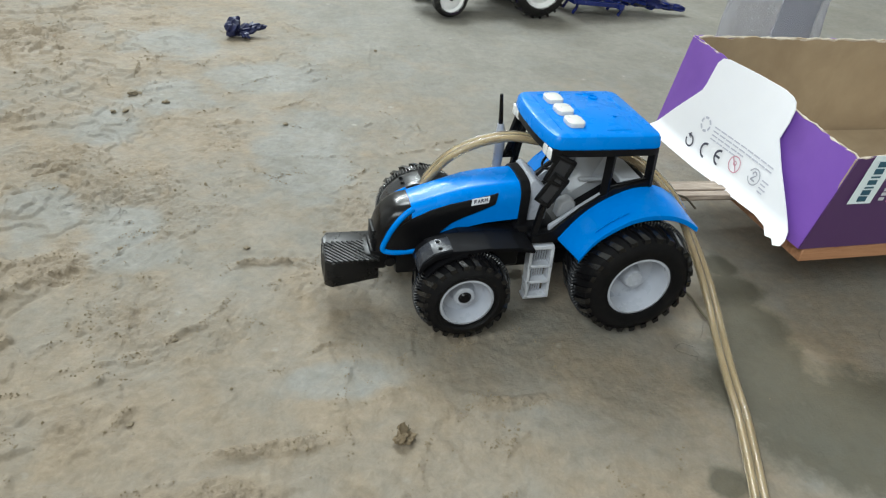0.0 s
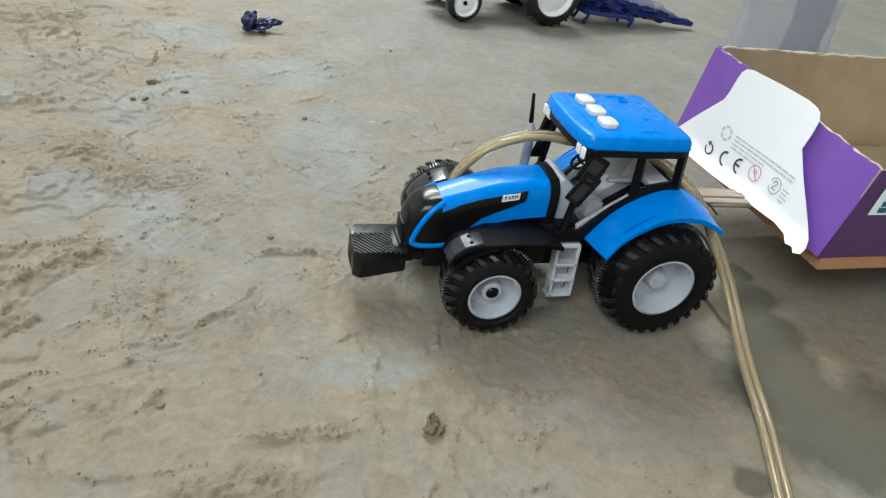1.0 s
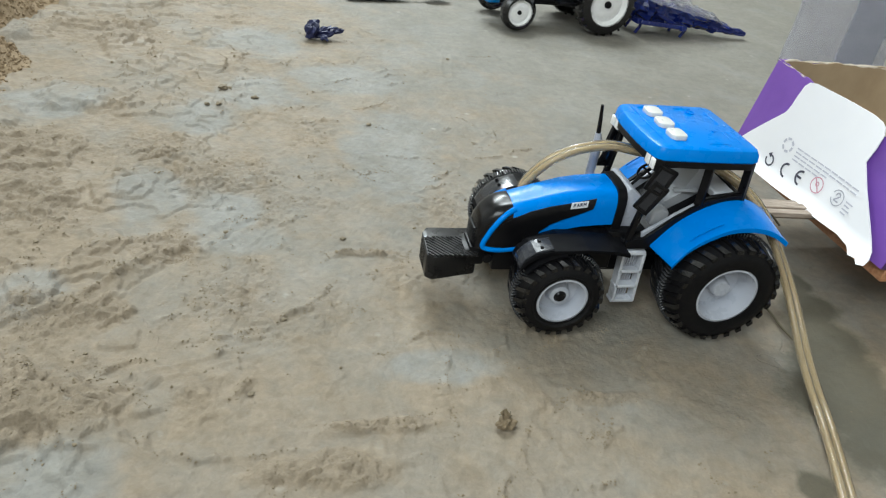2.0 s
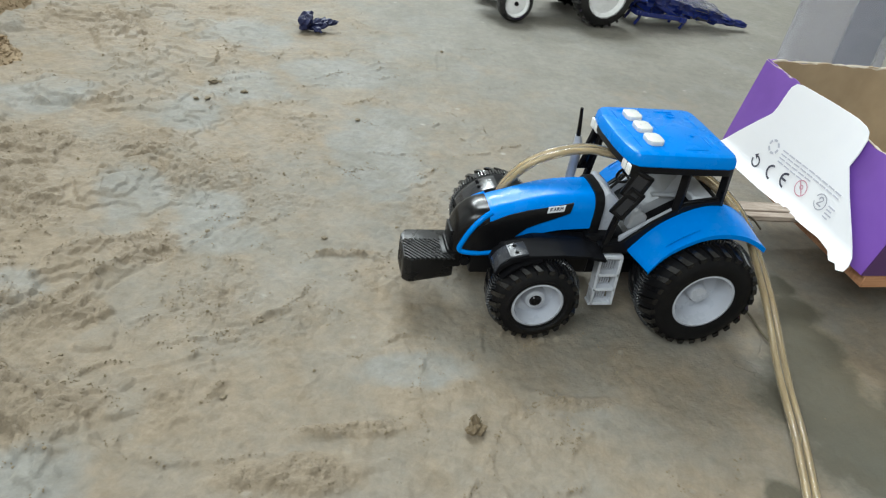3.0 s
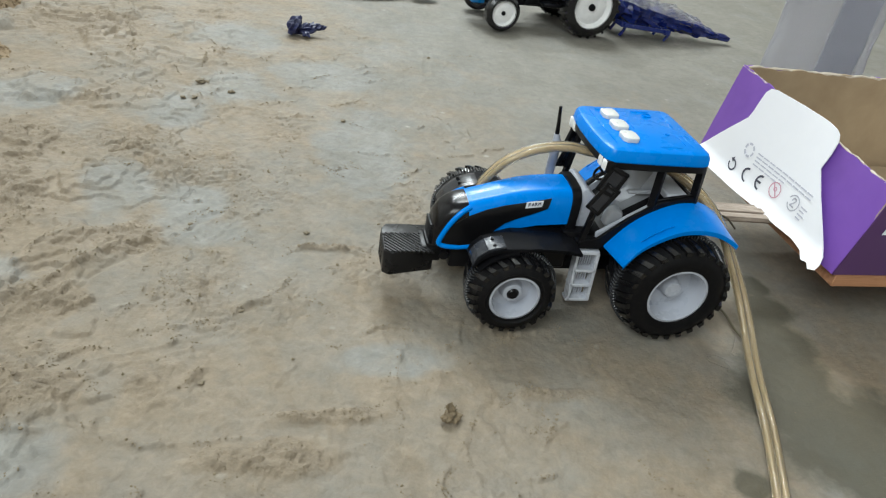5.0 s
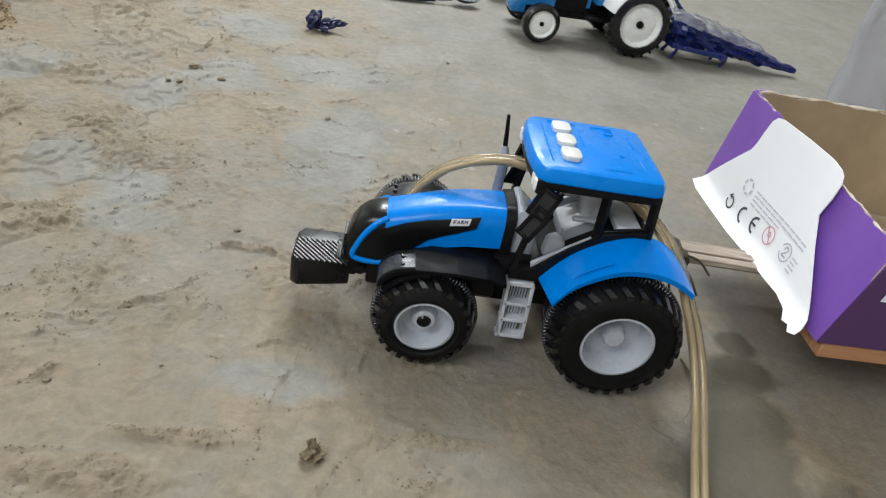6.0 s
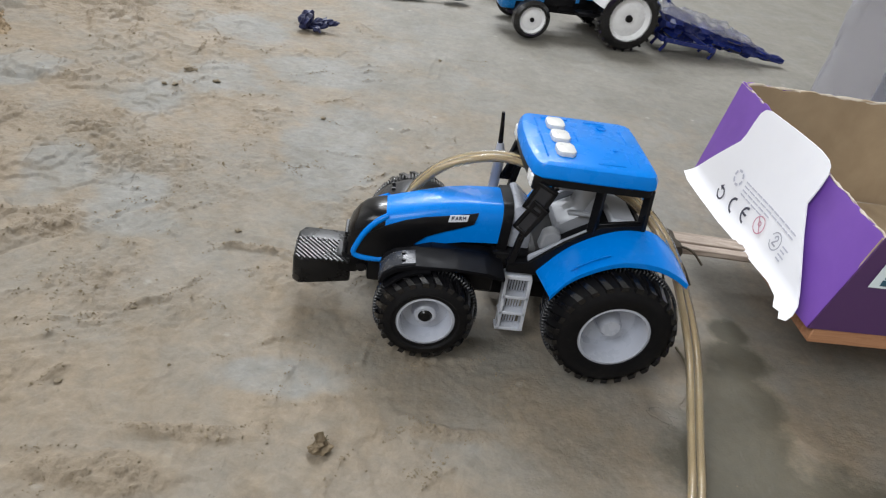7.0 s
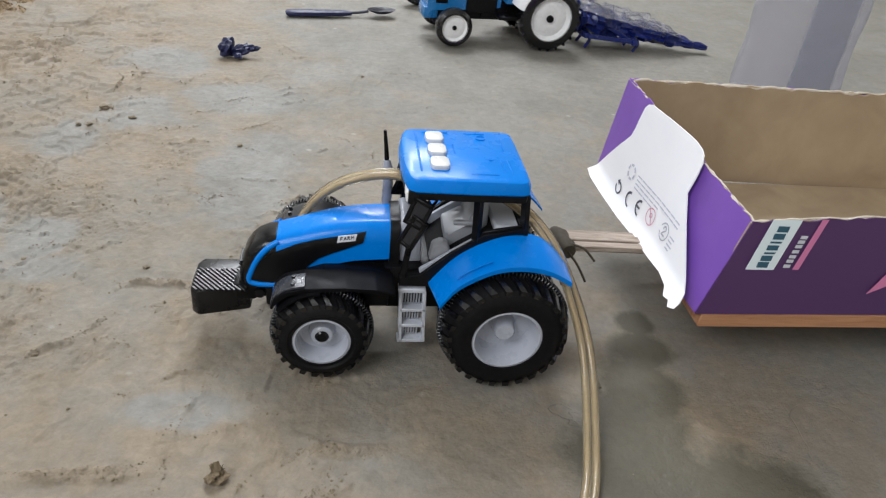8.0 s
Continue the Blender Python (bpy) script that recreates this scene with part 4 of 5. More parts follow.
for side in (-1, 1):
    y0, y1 = side * 0.0320, side * 0.0350
    part("front_pillar", bar((0.0520, y0, 0.0660), (0.0605, side * 0.0335, 0.1320), 0.0042, 0.0042), BLACK, tractor)
    part("middle_pillar", bar((0.0985, y0, 0.0960), (0.0965, side * 0.0335, 0.1320), 0.0058, 0.0036), BLACK, tractor)
    part("rear_pillar", bar((0.1300, y0, 0.0990), (0.1265, side * 0.0335, 0.1320), 0.0058, 0.0036), BLACK, tractor)
    sill = [(0.0500, 0.0600), (0.0500, 0.0665), (0.0640, 0.0685), (0.0830, 0.0870), (0.1030, 0.1020), (0.1310, 0.1075), (0.1325, 0.0985), (0.1080, 0.0945), (0.0900, 0.0800), (0.0720, 0.0600)]
    part("door_sill", prism(sill, y0, y1, 0.0006, 1), BLACK, tractor, "black sill along the wheel arch")
    part("rear_window_rail", bar((0.0990, y0, 0.1010), (0.1300, y0, 0.1070), 0.0026, 0.0030), BLACK, tractor)
    # folding mirrors
    for m, wide, high in ((pose(0.0585, side * 0.0395, 0.1190, 0, 18, side * 24), 0.0070, 0.0105), (pose(0.0560, side * 0.0385, 0.1045, 0, 24, side * 30), 0.0058, 0.0125)):
        bm = bmesh.new()
        for x0, x1, z0, z1 in ((-wide, -wide + 0.0028, -high, high), (wide - 0.0028, wide, -high, high), (-wide, wide, high - 0.0028, high), (-wide, wide, -high, -high + 0.0028)):
            block(x0, x1, -0.0016, 0.0016, z0, z1, 0.0005, 1, None, bm)
        mirror = part("mirror_frame", bm, BLACK, tractor, "black mirror frame", 40, m)
        part("mirror_pane", block(-wide + 0.0024, wide - 0.0024, -0.0007, 0.0007, -high + 0.0024, high - 0.0024, 0.0003, 1), BRACKET, mirror, "grey mirror pane")
    part("mirror_arm", bar((0.0545, side * 0.034, 0.084), (0.0590, side * 0.0365, 0.126), 0.0022, 0.0022), GLOSS_BLACK, tractor)
part("rear_panel", block(0.1265, 0.1305, -0.032, 0.032, 0.088, 0.106, 0.0008, 1), BLACK, tractor)
bm = block(0.122, 0.160, -0.006, 0.006, 0.0600, 0.0700, 0.001, 1)
block(0.152, 0.168, -0.0085, 0.0085, 0.0640, 0.0720, 0.0015, 1, bm=bm)
part("hitch", bm, BLACK, tractor, "black tow hitch")


def roof_ring(z, grow, soft):
    half = [(0.0482, 0.0120), (0.0492, 0.0240), (0.0510, 0.0340), (0.0526, 0.0374), (0.0560, 0.0394), (0.0900, 0.0402), (0.1225, 0.0400), (0.1264, 0.0384), (0.1282, 0.0350), (0.1288, 0.0200)]
    pts = [(x, -y) for x, y in half] + [(x, y) for x, y in half[::-1]]
    cx = 0.090
    return [(cx + (x - cx) * grow, y * grow, z + soft * (0.090 - x) * 0.0) for x, y in pts]


part("roof_rim", loft([roof_ring(0.1290, 0.93, 0), roof_ring(0.1285, 0.985, 0), roof_ring(0.1345, 0.99, 0), roof_ring(0.1345, 0.93, 0)]), BLACK, tractor, "black rim under the roof", 30)
roof = part("roof", loft([roof_ring(0.1335, 0.995, 0), roof_ring(0.1345, 1.012, 0), roof_ring(0.1395, 1.0, 0), roof_ring(0.1420, 0.965, 0), roof_ring(0.1432, 0.90, 0)]), BLUE, tractor, "bright blue flat roof", 32)
for y in (-0.0195, 0.0, 0.0195):
    hexa = [(0.0715 + 0.9 * a, y + 0.9 * b) for a, b in ((0.0068, 0.0048), (0.0046, 0.0082), (-0.0046, 0.0082), (-0.0068, 0.0048), (-0.0068, -0.0048), (-0.0046, -0.0082), (0.0046, -0.0082), (0.0068, -0.0048))]
    part("button", plate(hexa, 0.0040, 0.0011, Matrix.Translation((0, 0, 0.1425))), BUTTON_WHITE, roof, "white push button")
for x0, x1, y0, y1 in ((0.0588, 0.0600, -0.029, 0.029), (0.0828, 0.0838, -0.002, 0.014), (0.1120, 0.1130, -0.026, -0.010), (0.1165, 0.1177, -0.029, -0.008), (0.1165, 0.1177, 0.004, 0.027), (0.0900, 0.1080, -0.0312, -0.0302), (0.0640, 0.0820, 0.0302, 0.0312), (0.0930, 0.1080, 0.0302, 0.0312)):
    part("roof_ridge", block(x0, x1, y0, y1, 0.1426, 0.1437, 0.0004, 1), BLUE, roof)
bm = lathe([(0, 0), (0.0035, 0), (0.0035, 0.001), (0.0028, 0.001), (0.0028, 0.0004), (0, 0.0004)], 20, None, pose(0.104, 0.024, 0.1429, 90, 0, 0))
part("roof_boss", bm, BLUE, roof)
part("roof_screw", lathe([(0, 0), (0.0016, 0), (0.0016, 0.001), (0, 0.001)], 16, None, pose(0.106, -0.009, 0.1429, 90, 0, 0)), BLUE, roof)
for side in (-1, 1):
    pod = part("lamp_pod", block(0.0512, 0.0580, side * 0.0315 - 0.0080, side * 0.0315 + 0.0080, 0.1250, 0.1345, 0.0012, 2), BLACK, roof, "black lamp pod")
    for y in (-0.0038, 0.0038):
        part("work_lamp", block(0.0500, 0.0520, side * 0.0315 + y - 0.0030, side * 0.0315 + y + 0.0030, 0.1262, 0.1338, 0.0010, 3), WHITE, pod, "small white work lamp")

# exhaust and air intake on the far side
bm = tube([(0.0430, 0.036, 0.078), (0.0435, 0.036, 0.100), (0.0430, 0.036, 0.112), (0.0418, 0.036, 0.119)], 0.002, 12, None, [0.0034, 0.0038, 0.0036, 0.0022])
stack = part("exhaust", bm, PALE_GREY, tractor, "grey exhaust stack")
part("exhaust_tip", tube([(0.0419, 0.036, 0.1185), (0.0408, 0.0361, 0.130), (0.0395, 0.0362, 0.1410)], 0.002, 12, None, [0.0018, 0.0015, 0.0012]), GLOSS_BLACK, stack, "thin black exhaust tip")
part("exhaust_clip", block(0.0440, 0.0540, 0.0335, 0.0370, 0.0920, 0.0975, 0.0008, 1), BLACK, tractor)

# ---- the clear cable through the cab ----
line = smooth_line([(-0.018, 0.078, 0.066), (-0.0150, 0.076, 0.082), (0.0000, 0.0745, 0.1015), (0.0200, 0.073, 0.1130), (0.0430, 0.071, 0.1180), (0.0640, 0.067, 0.1165), (0.0900, 0.060, 0.1150), (0.1200, 0.052, 0.1130),
                    (0.1400, 0.034, 0.1040), (0.1540, 0.016, 0.0880), (0.1650, 0.002, 0.0660), (0.1715, -0.014, 0.0470), (0.1735, -0.030, 0.0320), (0.1725, -0.048, 0.0190), (0.1680, -0.074, 0.0085), (0.1610, -0.100, 0.0040), (0.1480, -0.130, 0.0036), (0.1340, -0.160, 0.0036), (0.108, -0.215, 0.0036), (0.07, -0.29, 0.0036)], 7)
cable = thing("clear_cable", "clear yellowed twin-core cable run through the toy cab onto the floor", "cable")
CORE = plastic("yellowed_core", (0.44, 0.34, 0.19), 0.45, 80, 0.2)
for side in (-1, 1):
    strand = []
    for k, p in enumerate(line):
        ahead = (line[min(k + 1, len(line) - 1)] - line[max(k - 1, 0)]).normalized()
        across = Vector((ahead.y, -ahead.x, 0))
        strand.append(p + across.normalized() * 0.0027 * side)
    sheath = part("sheath", tube(strand, 0.0029, 14), TUBE, cable, "clear yellowish sheath", 60)
    part("core", tube(strand, 0.0015, 10), CORE, sheath, "dull golden core", 60)

# ---- the trailer and its box ----
trailer = thing("wooden_trailer", "small pine board trailer with a bundle of laths as drawbar", "trailer", pose(-0.003, 0, 0))
part("board", block(0.258, 0.560, -0.0060, 0.1900, 0.0480, 0.0595, 0.0008, 1), PINE, trailer, "reddish pine board")
for y, z, bend in ((0.0630, 0.0645, 0.004), (0.0715, 0.0655, 0.000), (0.0800, 0.0640, 0.006), (0.0690, 0.0600, 0.012), (0.0770, 0.0605, 0.002)):
    part("lath", bar((0.1660 + bend, y, z + 0.004), (0.300, y + 0.012, z - 0.006), 0.0075, 0.0040, 0.0004), OLD_WOOD, trailer, "weathered split lath")
tie = part("tie", lathe([(0, -0.015), (0.0056, -0.015), (0.0078, -0.009), (0.0064, -0.002), (0.0082, 0.005), (0.0050, 0.014), (0, 0.014)], 14, None, pose(0.1765, 0.0700, 0.0675, 0, 0, 8)), RAG, trailer, "dark rag tie round the laths")
for a, b, c in (((0.178, 0.056, 0.068), (0.184, 0.046, 0.062), (0.190, 0.040, 0.052)), ((0.176, 0.057, 0.066), (0.171, 0.048, 0.057), (0.174, 0.043, 0.047)), ((0.179, 0.060, 0.072), (0.188, 0.052, 0.073), (0.196, 0.046, 0.066))):
    part("loose_end", tube(smooth_line([a, b, c], 5), 0.0009, 6), RAG, tie)
part("axle", bar((0.47, 0.012, 0.0240), (0.47, 0.172, 0.0240), 0.006, 0.006), OLD_WOOD, trailer)
part("axle_block", block(0.455, 0.485, 0.03, 0.155, 0.0265, 0.0480, 0.001, 1), OLD_WOOD, trailer)
for y in (0.010, 0.174):
    part("trailer_wheel", lathe([(0, -0.006), (0.0190, -0.006), (0.0235, -0.004), (0.0240, 0), (0.0235, 0.004), (0.0190, 0.006), (0, 0.006)], 32, None, pose(0.47, y, 0.0240)), RUBBER, trailer)

box = thing("cardboard_box", "open purple printed cardboard box with a white end flap", "cardboard box", pose(-0.003, 0, 0))
rough = random.Random(3)


def card(corners, thick, material, name, label="", torn=0, parent=None):
    """A sheet of card through four corners, (start low, end low, end high, start high); torn: unevenness of the upper edge."""
    a, b, c, d = [Vector(p) for p in corners]
    n = (b - a).cross(d - a).normalized() * thick
    steps = 46
    bm = bmesh.new()
    rows = []
    for k in range(steps + 1):
        t = k / steps
        low, high = a.lerp(b, t), d.lerp(c, t)
        lift = torn * (rough.random() - 0.5 + 0.8 * math.sin(k * 0.9) * 0.4) if 0 < k < steps else 0
        high = high + (high - low).normalized() * lift
        rows.append([low, low.lerp(high, 0.5), high, high + n, low.lerp(high, 0.5) + n, low + n])
    rows = [[bm.verts.new(p) for p in r] for r in rows]
    for p, q in zip(rows, rows[1:]):
        for i in range(6):
            j = (i + 1) % 6
            bm.faces.new((p[i], p[j], q[j], q[i]))
    bm.faces.new(rows[0][::-1])
    bm.faces.new(rows[-1])
    sheet = part(name, bm, material, parent or box, label, 30)
    # pale torn lip along the upper edge
    lip = tube([Vector(d.lerp(c, k / steps)) + n * 0.5 + Vector((0, 0, torn * (rough.random() - 0.5))) for k in range(steps + 1)], thick * 0.5, 6, None, [thick * (0.35 + 0.45 * rough.random()) for _ in range(steps + 1)])
    part("torn_edge", lip, CARD_EDGE, sheet, "pale torn edge")
    return sheet


LOW = 0.0605
part("bottom", block(0.2535, 0.5540, -0.0040, 0.1880, LOW, LOW + 0.0018, 0), BROWN_CARD, box, "bare brown bottom")
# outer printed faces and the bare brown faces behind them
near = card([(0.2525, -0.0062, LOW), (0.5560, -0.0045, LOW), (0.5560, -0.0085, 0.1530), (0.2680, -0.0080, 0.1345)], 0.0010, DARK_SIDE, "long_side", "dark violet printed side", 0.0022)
card([(0.2535, -0.0050, LOW), (0.5550, -0.0033, LOW), (0.5550, -0.0073, 0.1520), (0.2670, -0.0068, 0.1335)], 0.0010, BROWN_CARD, "long_side_inside", "bare brown inner face", 0.0015)
card([(0.2475, 0.2020, LOW), (0.5550, 0.1890, LOW), (0.5550, 0.1945, 0.1520), (0.2520, 0.1870, 0.1550)], 0.0018, BROWN_CARD, "long_side_inside", "bare brown inner face", 0.0022)
card([(0.2452, 0.2042, LOW), (0.5560, 0.1912, LOW), (0.5560, 0.1967, 0.1515), (0.2508, 0.1892, 0.1550)], 0.0010, PURPLE, "long_side", "purple printed side", 0.0015)
card([(0.2450, 0.2040, LOW), (0.2530, -0.0062, LOW), (0.2690, -0.0080, 0.1345), (0.2500, 0.1890, 0.1555)], 0.0010, PURPLE, "end_panel", "bright purple printed end", 0.0022)
card([(0.2464, 0.2030, LOW), (0.2545, -0.0050, LOW), (0.2704, -0.0068, 0.1335), (0.2514, 0.1880, 0.1545)], 0.0010, BROWN_CARD, "end_panel_inside", "bare brown inner face", 0.0015)
card([(0.5550, -0.0050, LOW), (0.5550, 0.1900, LOW), (0.5550, 0.1950, 0.1520), (0.5550, -0.0080, 0.1530)], 0.0020, BROWN_CARD, "end_panel", "brown far end", 0.0015)


# white end flap leaning on the end panel: its own plane
def lean(y, z, off=0.0):
    slope = min(0.17, max(0.0, 0.085 + (0.135 - min(0.2, max(0.0, y))) * 1.1))
    return Vector((0.2465 + (z - 0.077) * slope - max(0.0, 0.071 - z) * 0.75 - 0.0042 * min(1.0, max(0.0, (y - 0.08) / 0.08)) - off, y, z))


FLAP = [(0.2045, 0.0636), (0.1800, 0.0895), (0.1570, 0.1130), (0.1501, 0.1205), (0.1475, 0.1280), (0.1461, 0.1366), (0.1437, 0.1471), (0.1400, 0.1515), (0.1335, 0.1531), (0.1000, 0.1532), (0.0705, 0.1524), (0.0610, 0.1508), (0.0561, 0.1485), (0.0527, 0.1436), (0.0520, 0.1330), (0.0533, 0.1202),
        (0.0450, 0.1115), (0.0375, 0.1037), (0.0164, 0.0843), (-0.0030, 0.0657), (-0.0040, 0.0620), (0.0008, 0.0600), (0.0060, 0.0622), (0.0120, 0.0610), (0.0200, 0.0645), (0.0348, 0.0658), (0.0541, 0.0648), (0.0850, 0.0638), (0.1186, 0.0626), (0.1600, 0.0625), (0.1900, 0.0620)]


def leaned(outline, off, thick):
    """A piece of the flap's surface, cut fine enough to follow it."""
    bm = bmesh.new()
    bm.faces.new([bm.verts.new((y, z, 0)) for y, z in outline])
    for axis, lo, hi, n in ((0, -0.01, 0.21, 23), (1, 0.058, 0.156, 17)):
        for k in range(n):
            at, way = [0, 0, 0], [0, 0, 0]
            at[axis], way[axis] = lo + (hi - lo) * k / (n - 1), 1
            bmesh.ops.bisect_plane(bm, geom=bm.verts[:] + bm.edges[:] + bm.faces[:], plane_co=at, plane_no=way, dist=1e-7)
    for v in bm.verts:
        v.co = lean(v.co.x, v.co.y, off)
    if thick:
        back = bmesh.ops.extrude_face_region(bm, geom=bm.faces[:])
        for v in back["geom"]:
            if isinstance(v, bmesh.types.BMVert):
                v.co.x += thick
    return bm


flap = part("end_flap", leaned(FLAP, 0.0, 0.0009), WHITE_CARD, box, "white printed end flap", 50)
GREY_INK = plastic("grey_print", (0.40, 0.40, 0.46), 0.5, 200, 0.1)


def on_flap(shapes, material, name, size=1.0, rise=0.0):
    """Prints on the flap: outlines in (y, z), a hair proud of it."""
    bm = bmesh.new()
    flat = [p for outline in shapes for p in outline]
    my, mz = ((min(p[k] for p in flat) + max(p[k] for p in flat)) / 2 for k in (0, 1))
    for outline in shapes:
        joined(leaned([(my + (y - my) * size - 0.0085, mz + (z - mz) * size + 0.0030 + rise) for y, z in outline], 0.0005, 0), None, bm)
    return part(name, bm, material, flap)


# the prints stand upright along an axis that runs from the tip down to the lower corner
def arc_shape(cy, cz, r0, r1, a0, a1, n=18, flat=1.0):
    outer = [(cy + r1 * math.cos(radians(a0 + (a1 - a0) * k / n)), cz + r1 * flat * math.sin(radians(a0 + (a1 - a0) * k / n))) for k in range(n + 1)]
    inside = [(cy + r0 * math.cos(radians(a0 + (a1 - a0) * k / n)), cz + r0 * flat * math.sin(radians(a0 + (a1 - a0) * k / n))) for k in range(n, -1, -1)]
    return outer + inside


on_flap([arc_shape(0.1510, 0.0738, 0.0044, 0.0062, 85, 375, 30), [(0.1512, 0.0822), (0.1512, 0.0760), (0.1556, 0.0791)]], INK, "recycling_mark", 0.90)
on_flap([arc_shape(0.1270, 0.0752, 0.0058, 0.0080, -95, 95)], INK, "letter_c", 0.86, 0.0)
on_flap([arc_shape(0.1085, 0.0765, 0.0058, 0.0080, -95, 95), [(0.1078, 0.0754), (0.1160, 0.0754), (0.1160, 0.0776), (0.1078, 0.0776)]], INK, "letter_e", 0.86, 0.0010)
on_flap([arc_shape(0.0905, 0.0780, 0.0078, 0.0090, 0, 360), [(0.0965, 0.0835), (0.0955, 0.0845), (0.0845, 0.0725), (0.0855, 0.0715)], arc_shape(0.0905, 0.0792, 0.0016, 0.0026, 0, 360)], RED_INK, "warning_mark", 0.78, 0.0030)
on_flap([arc_shape(0.0655, 0.0800, 0.0076, 0.0088, 20, 340)], GREY_INK, "recycling_ring", 0.78, 0.0030)
on_flap([arc_shape(0.0655, 0.0822, 0.0018, 0.0034, -20, 170), [(0.0690, 0.0755), (0.0620, 0.0755), (0.0620, 0.0770), (0.0690, 0.0770)], [(0.0622, 0.0822), (0.0638, 0.0822), (0.0690, 0.0770), (0.0672, 0.0765)]], GREY_INK, "number_two", 0.78, 0.0030)
for k in range(6):
    on_flap([arc_shape(0.1390, 0.0945, 0.0046, 0.0066, 60 * k, 60 * k + 42, 8)], FAINT_INK, "tree_mark")
lines = []
for k in range(4):
    z = 0.0965 - 0.0034 * k
    for a in range(9):
        y = 0.1275 - 0.0086 * a
        if k < 2 or a < 7 - k:
            lines.append([(y, z), (y - 0.0074, z), (y - 0.0074, z + 0.0011), (y, z + 0.0011)])
for k in range(4):
    lines.append([(0.0560, 0.0845 - 0.0030 * k), (0.0480 + 0.002 * (k % 2), 0.0845 - 0.0030 * k), (0.0480 + 0.002 * (k % 2), 0.0856 - 0.0030 * k), (0.0560, 0.0856 - 0.0030 * k)])
for outline in lines:
    on_flap([outline], FAINT_INK, "small_print")


def on_side(shapes, material, name, label=""):
    """Prints on the long side: outlines in (x, z)."""
    bm = bmesh.new()
    for outline in shapes:
        bm.faces.new([bm.verts.new((x, -0.0073 - 0.026 * (z - LOW) - 0.0006, z)) for x, z in outline])
    return part(name, bm, material, near, label)


def slanted(x, z, run, rise, lean_x=0.30):
    return [(x, z), (x + run, z), (x + run + lean_x * rise, z + rise), (x + lean_x * rise, z + rise)]


on_side([slanted(0.2745, 0.0985, 0.0200, 0.0385, 0.14)], LABEL_BLUE, "label", "pale blue label with dark bars")
bars = []
for k, (w, z) in enumerate(((0.0045, 0.1005), (0.0042, 0.1058), (0.0014, 0.1112), (0.0038, 0.1142), (0.0014, 0.1195), (0.0044, 0.1225), (0.0044, 0.1280))):
    x = 0.2805 + 0.14 * (z - 0.0985)
    bars.append([(x + 0.0004, z), (x + 0.0082, z), (x + 0.0082, z + w), (x + 0.0004, z + w)])
for shape in bars:
    bm = bmesh.new()
    bm.faces.new([bm.verts.new((x, -0.0073 - 0.026 * (z - LOW) - 0.0010, z)) for x, z in shape])
    part("print_bar", bm, TEAL_INK, near)
for z in (0.1005, 0.1045, 0.1080, 0.1120, 0.1160, 0.1195, 0.1230):
    x = 0.3000 + 0.14 * (z - 0.0985)
    on_side([[(x, z), (x + 0.0048, z), (x + 0.0048, z + 0.0026), (x, z + 0.0026)]], SILVER, "print_bar", "pale print bar")
on_side([slanted(0.3075, 0.0990, 0.0045, 0.0390, 0.14)], PINK_INK, "stripe", "pink stripe")
on_side([[(0.3700, 0.0795), (0.3830, 0.0870), (0.3900, 0.1150), (0.3790, 0.1010)], [(0.3830, 0.0870), (0.4000, 0.0800), (0.3960, 0.0960)]], PINK_INK, "star_print", "pink star shape")

# ---- scrap, spoon, stones, straw ----
scrap = thing("plastic_scrap", "crumpled dark blue scrap of plastic on the floor", "plastic scrap", pose(-0.156, 0.640, 0, 0, 0, 4) @ Matrix.Scale(0.85, 4))
bm = bmesh.new()
for sx, sy, sz, m in ((0.0120, 0.0130, 0.0170, pose(0.004, 0.016, 0.013, 0, 14, 0)), (0.0190, 0.0110, 0.0085, pose(0.024, 0.018, 0.009, 0, -14, 12)), (0.0110, 0.0050, 0.0040, pose(0.045, 0.019, 0.012, 0, -10, -8)), (0.0060, 0.0120, 0.0050, pose(0.020, 0.005, 0.005, 0, 0, 30))):
    own = bmesh.new()
    bmesh.ops.create_icosphere(own, subdivisions=3, radius=1)
    for v in own.verts:
        fold = abs(noise.noise(v.co * 1.5 + Vector((sx * 900, 0, 0)))) * 1.0 + 0.3 * abs(noise.noise(v.co * 4.5))
        v.co *= 0.70 + fold
        v.co = Vector((v.co.x * sx, v.co.y * sy, v.co.z * sz))
    bmesh.ops.transform(own, matrix=m, verts=own.verts)
    for v in own.verts:
        v.co.z = max(v.co.z, 0.0004)
    joined(own, None, bm)
part("crumpled_sheet", bm, NAVY, scrap, "", 24)

spoon = thing("spoon", "old spoon with a dark navy handle lying on the floor", "spoon", pose(-0.090, 0.880, 0, 0, 0, 12))
bm = loft([[(x, y * w, 0.0045 + z * h) for y, z in ((-1, -0.6), (-0.7, -1), (0.7, -1), (1, -0.6), (1, 0.6), (0.7, 1), (-0.7, 1), (-1, 0.6))] for x, w, h in ((0, 0.006, 0.002), (0.003, 0.0085, 0.0040), (0.02, 0.0098, 0.0044), (0.06, 0.0098, 0.0044), (0.095, 0.0080, 0.0040), (0.112, 0.0050, 0.0030))])
part("handle", bm, NAVY, spoon, "dark navy plastic handle", 50)
part("neck", tube(smooth_line([(0.105, 0, 0.005), (0.125, 0, 0.006), (0.142, 0, 0.008)], 5), 0.0026, 10), plastic("worn_steel", (0.055, 0.055, 0.075), 0.4, 90, 0.2), spoon, "dark tarnished neck")
bm = bmesh.new()
rows = []
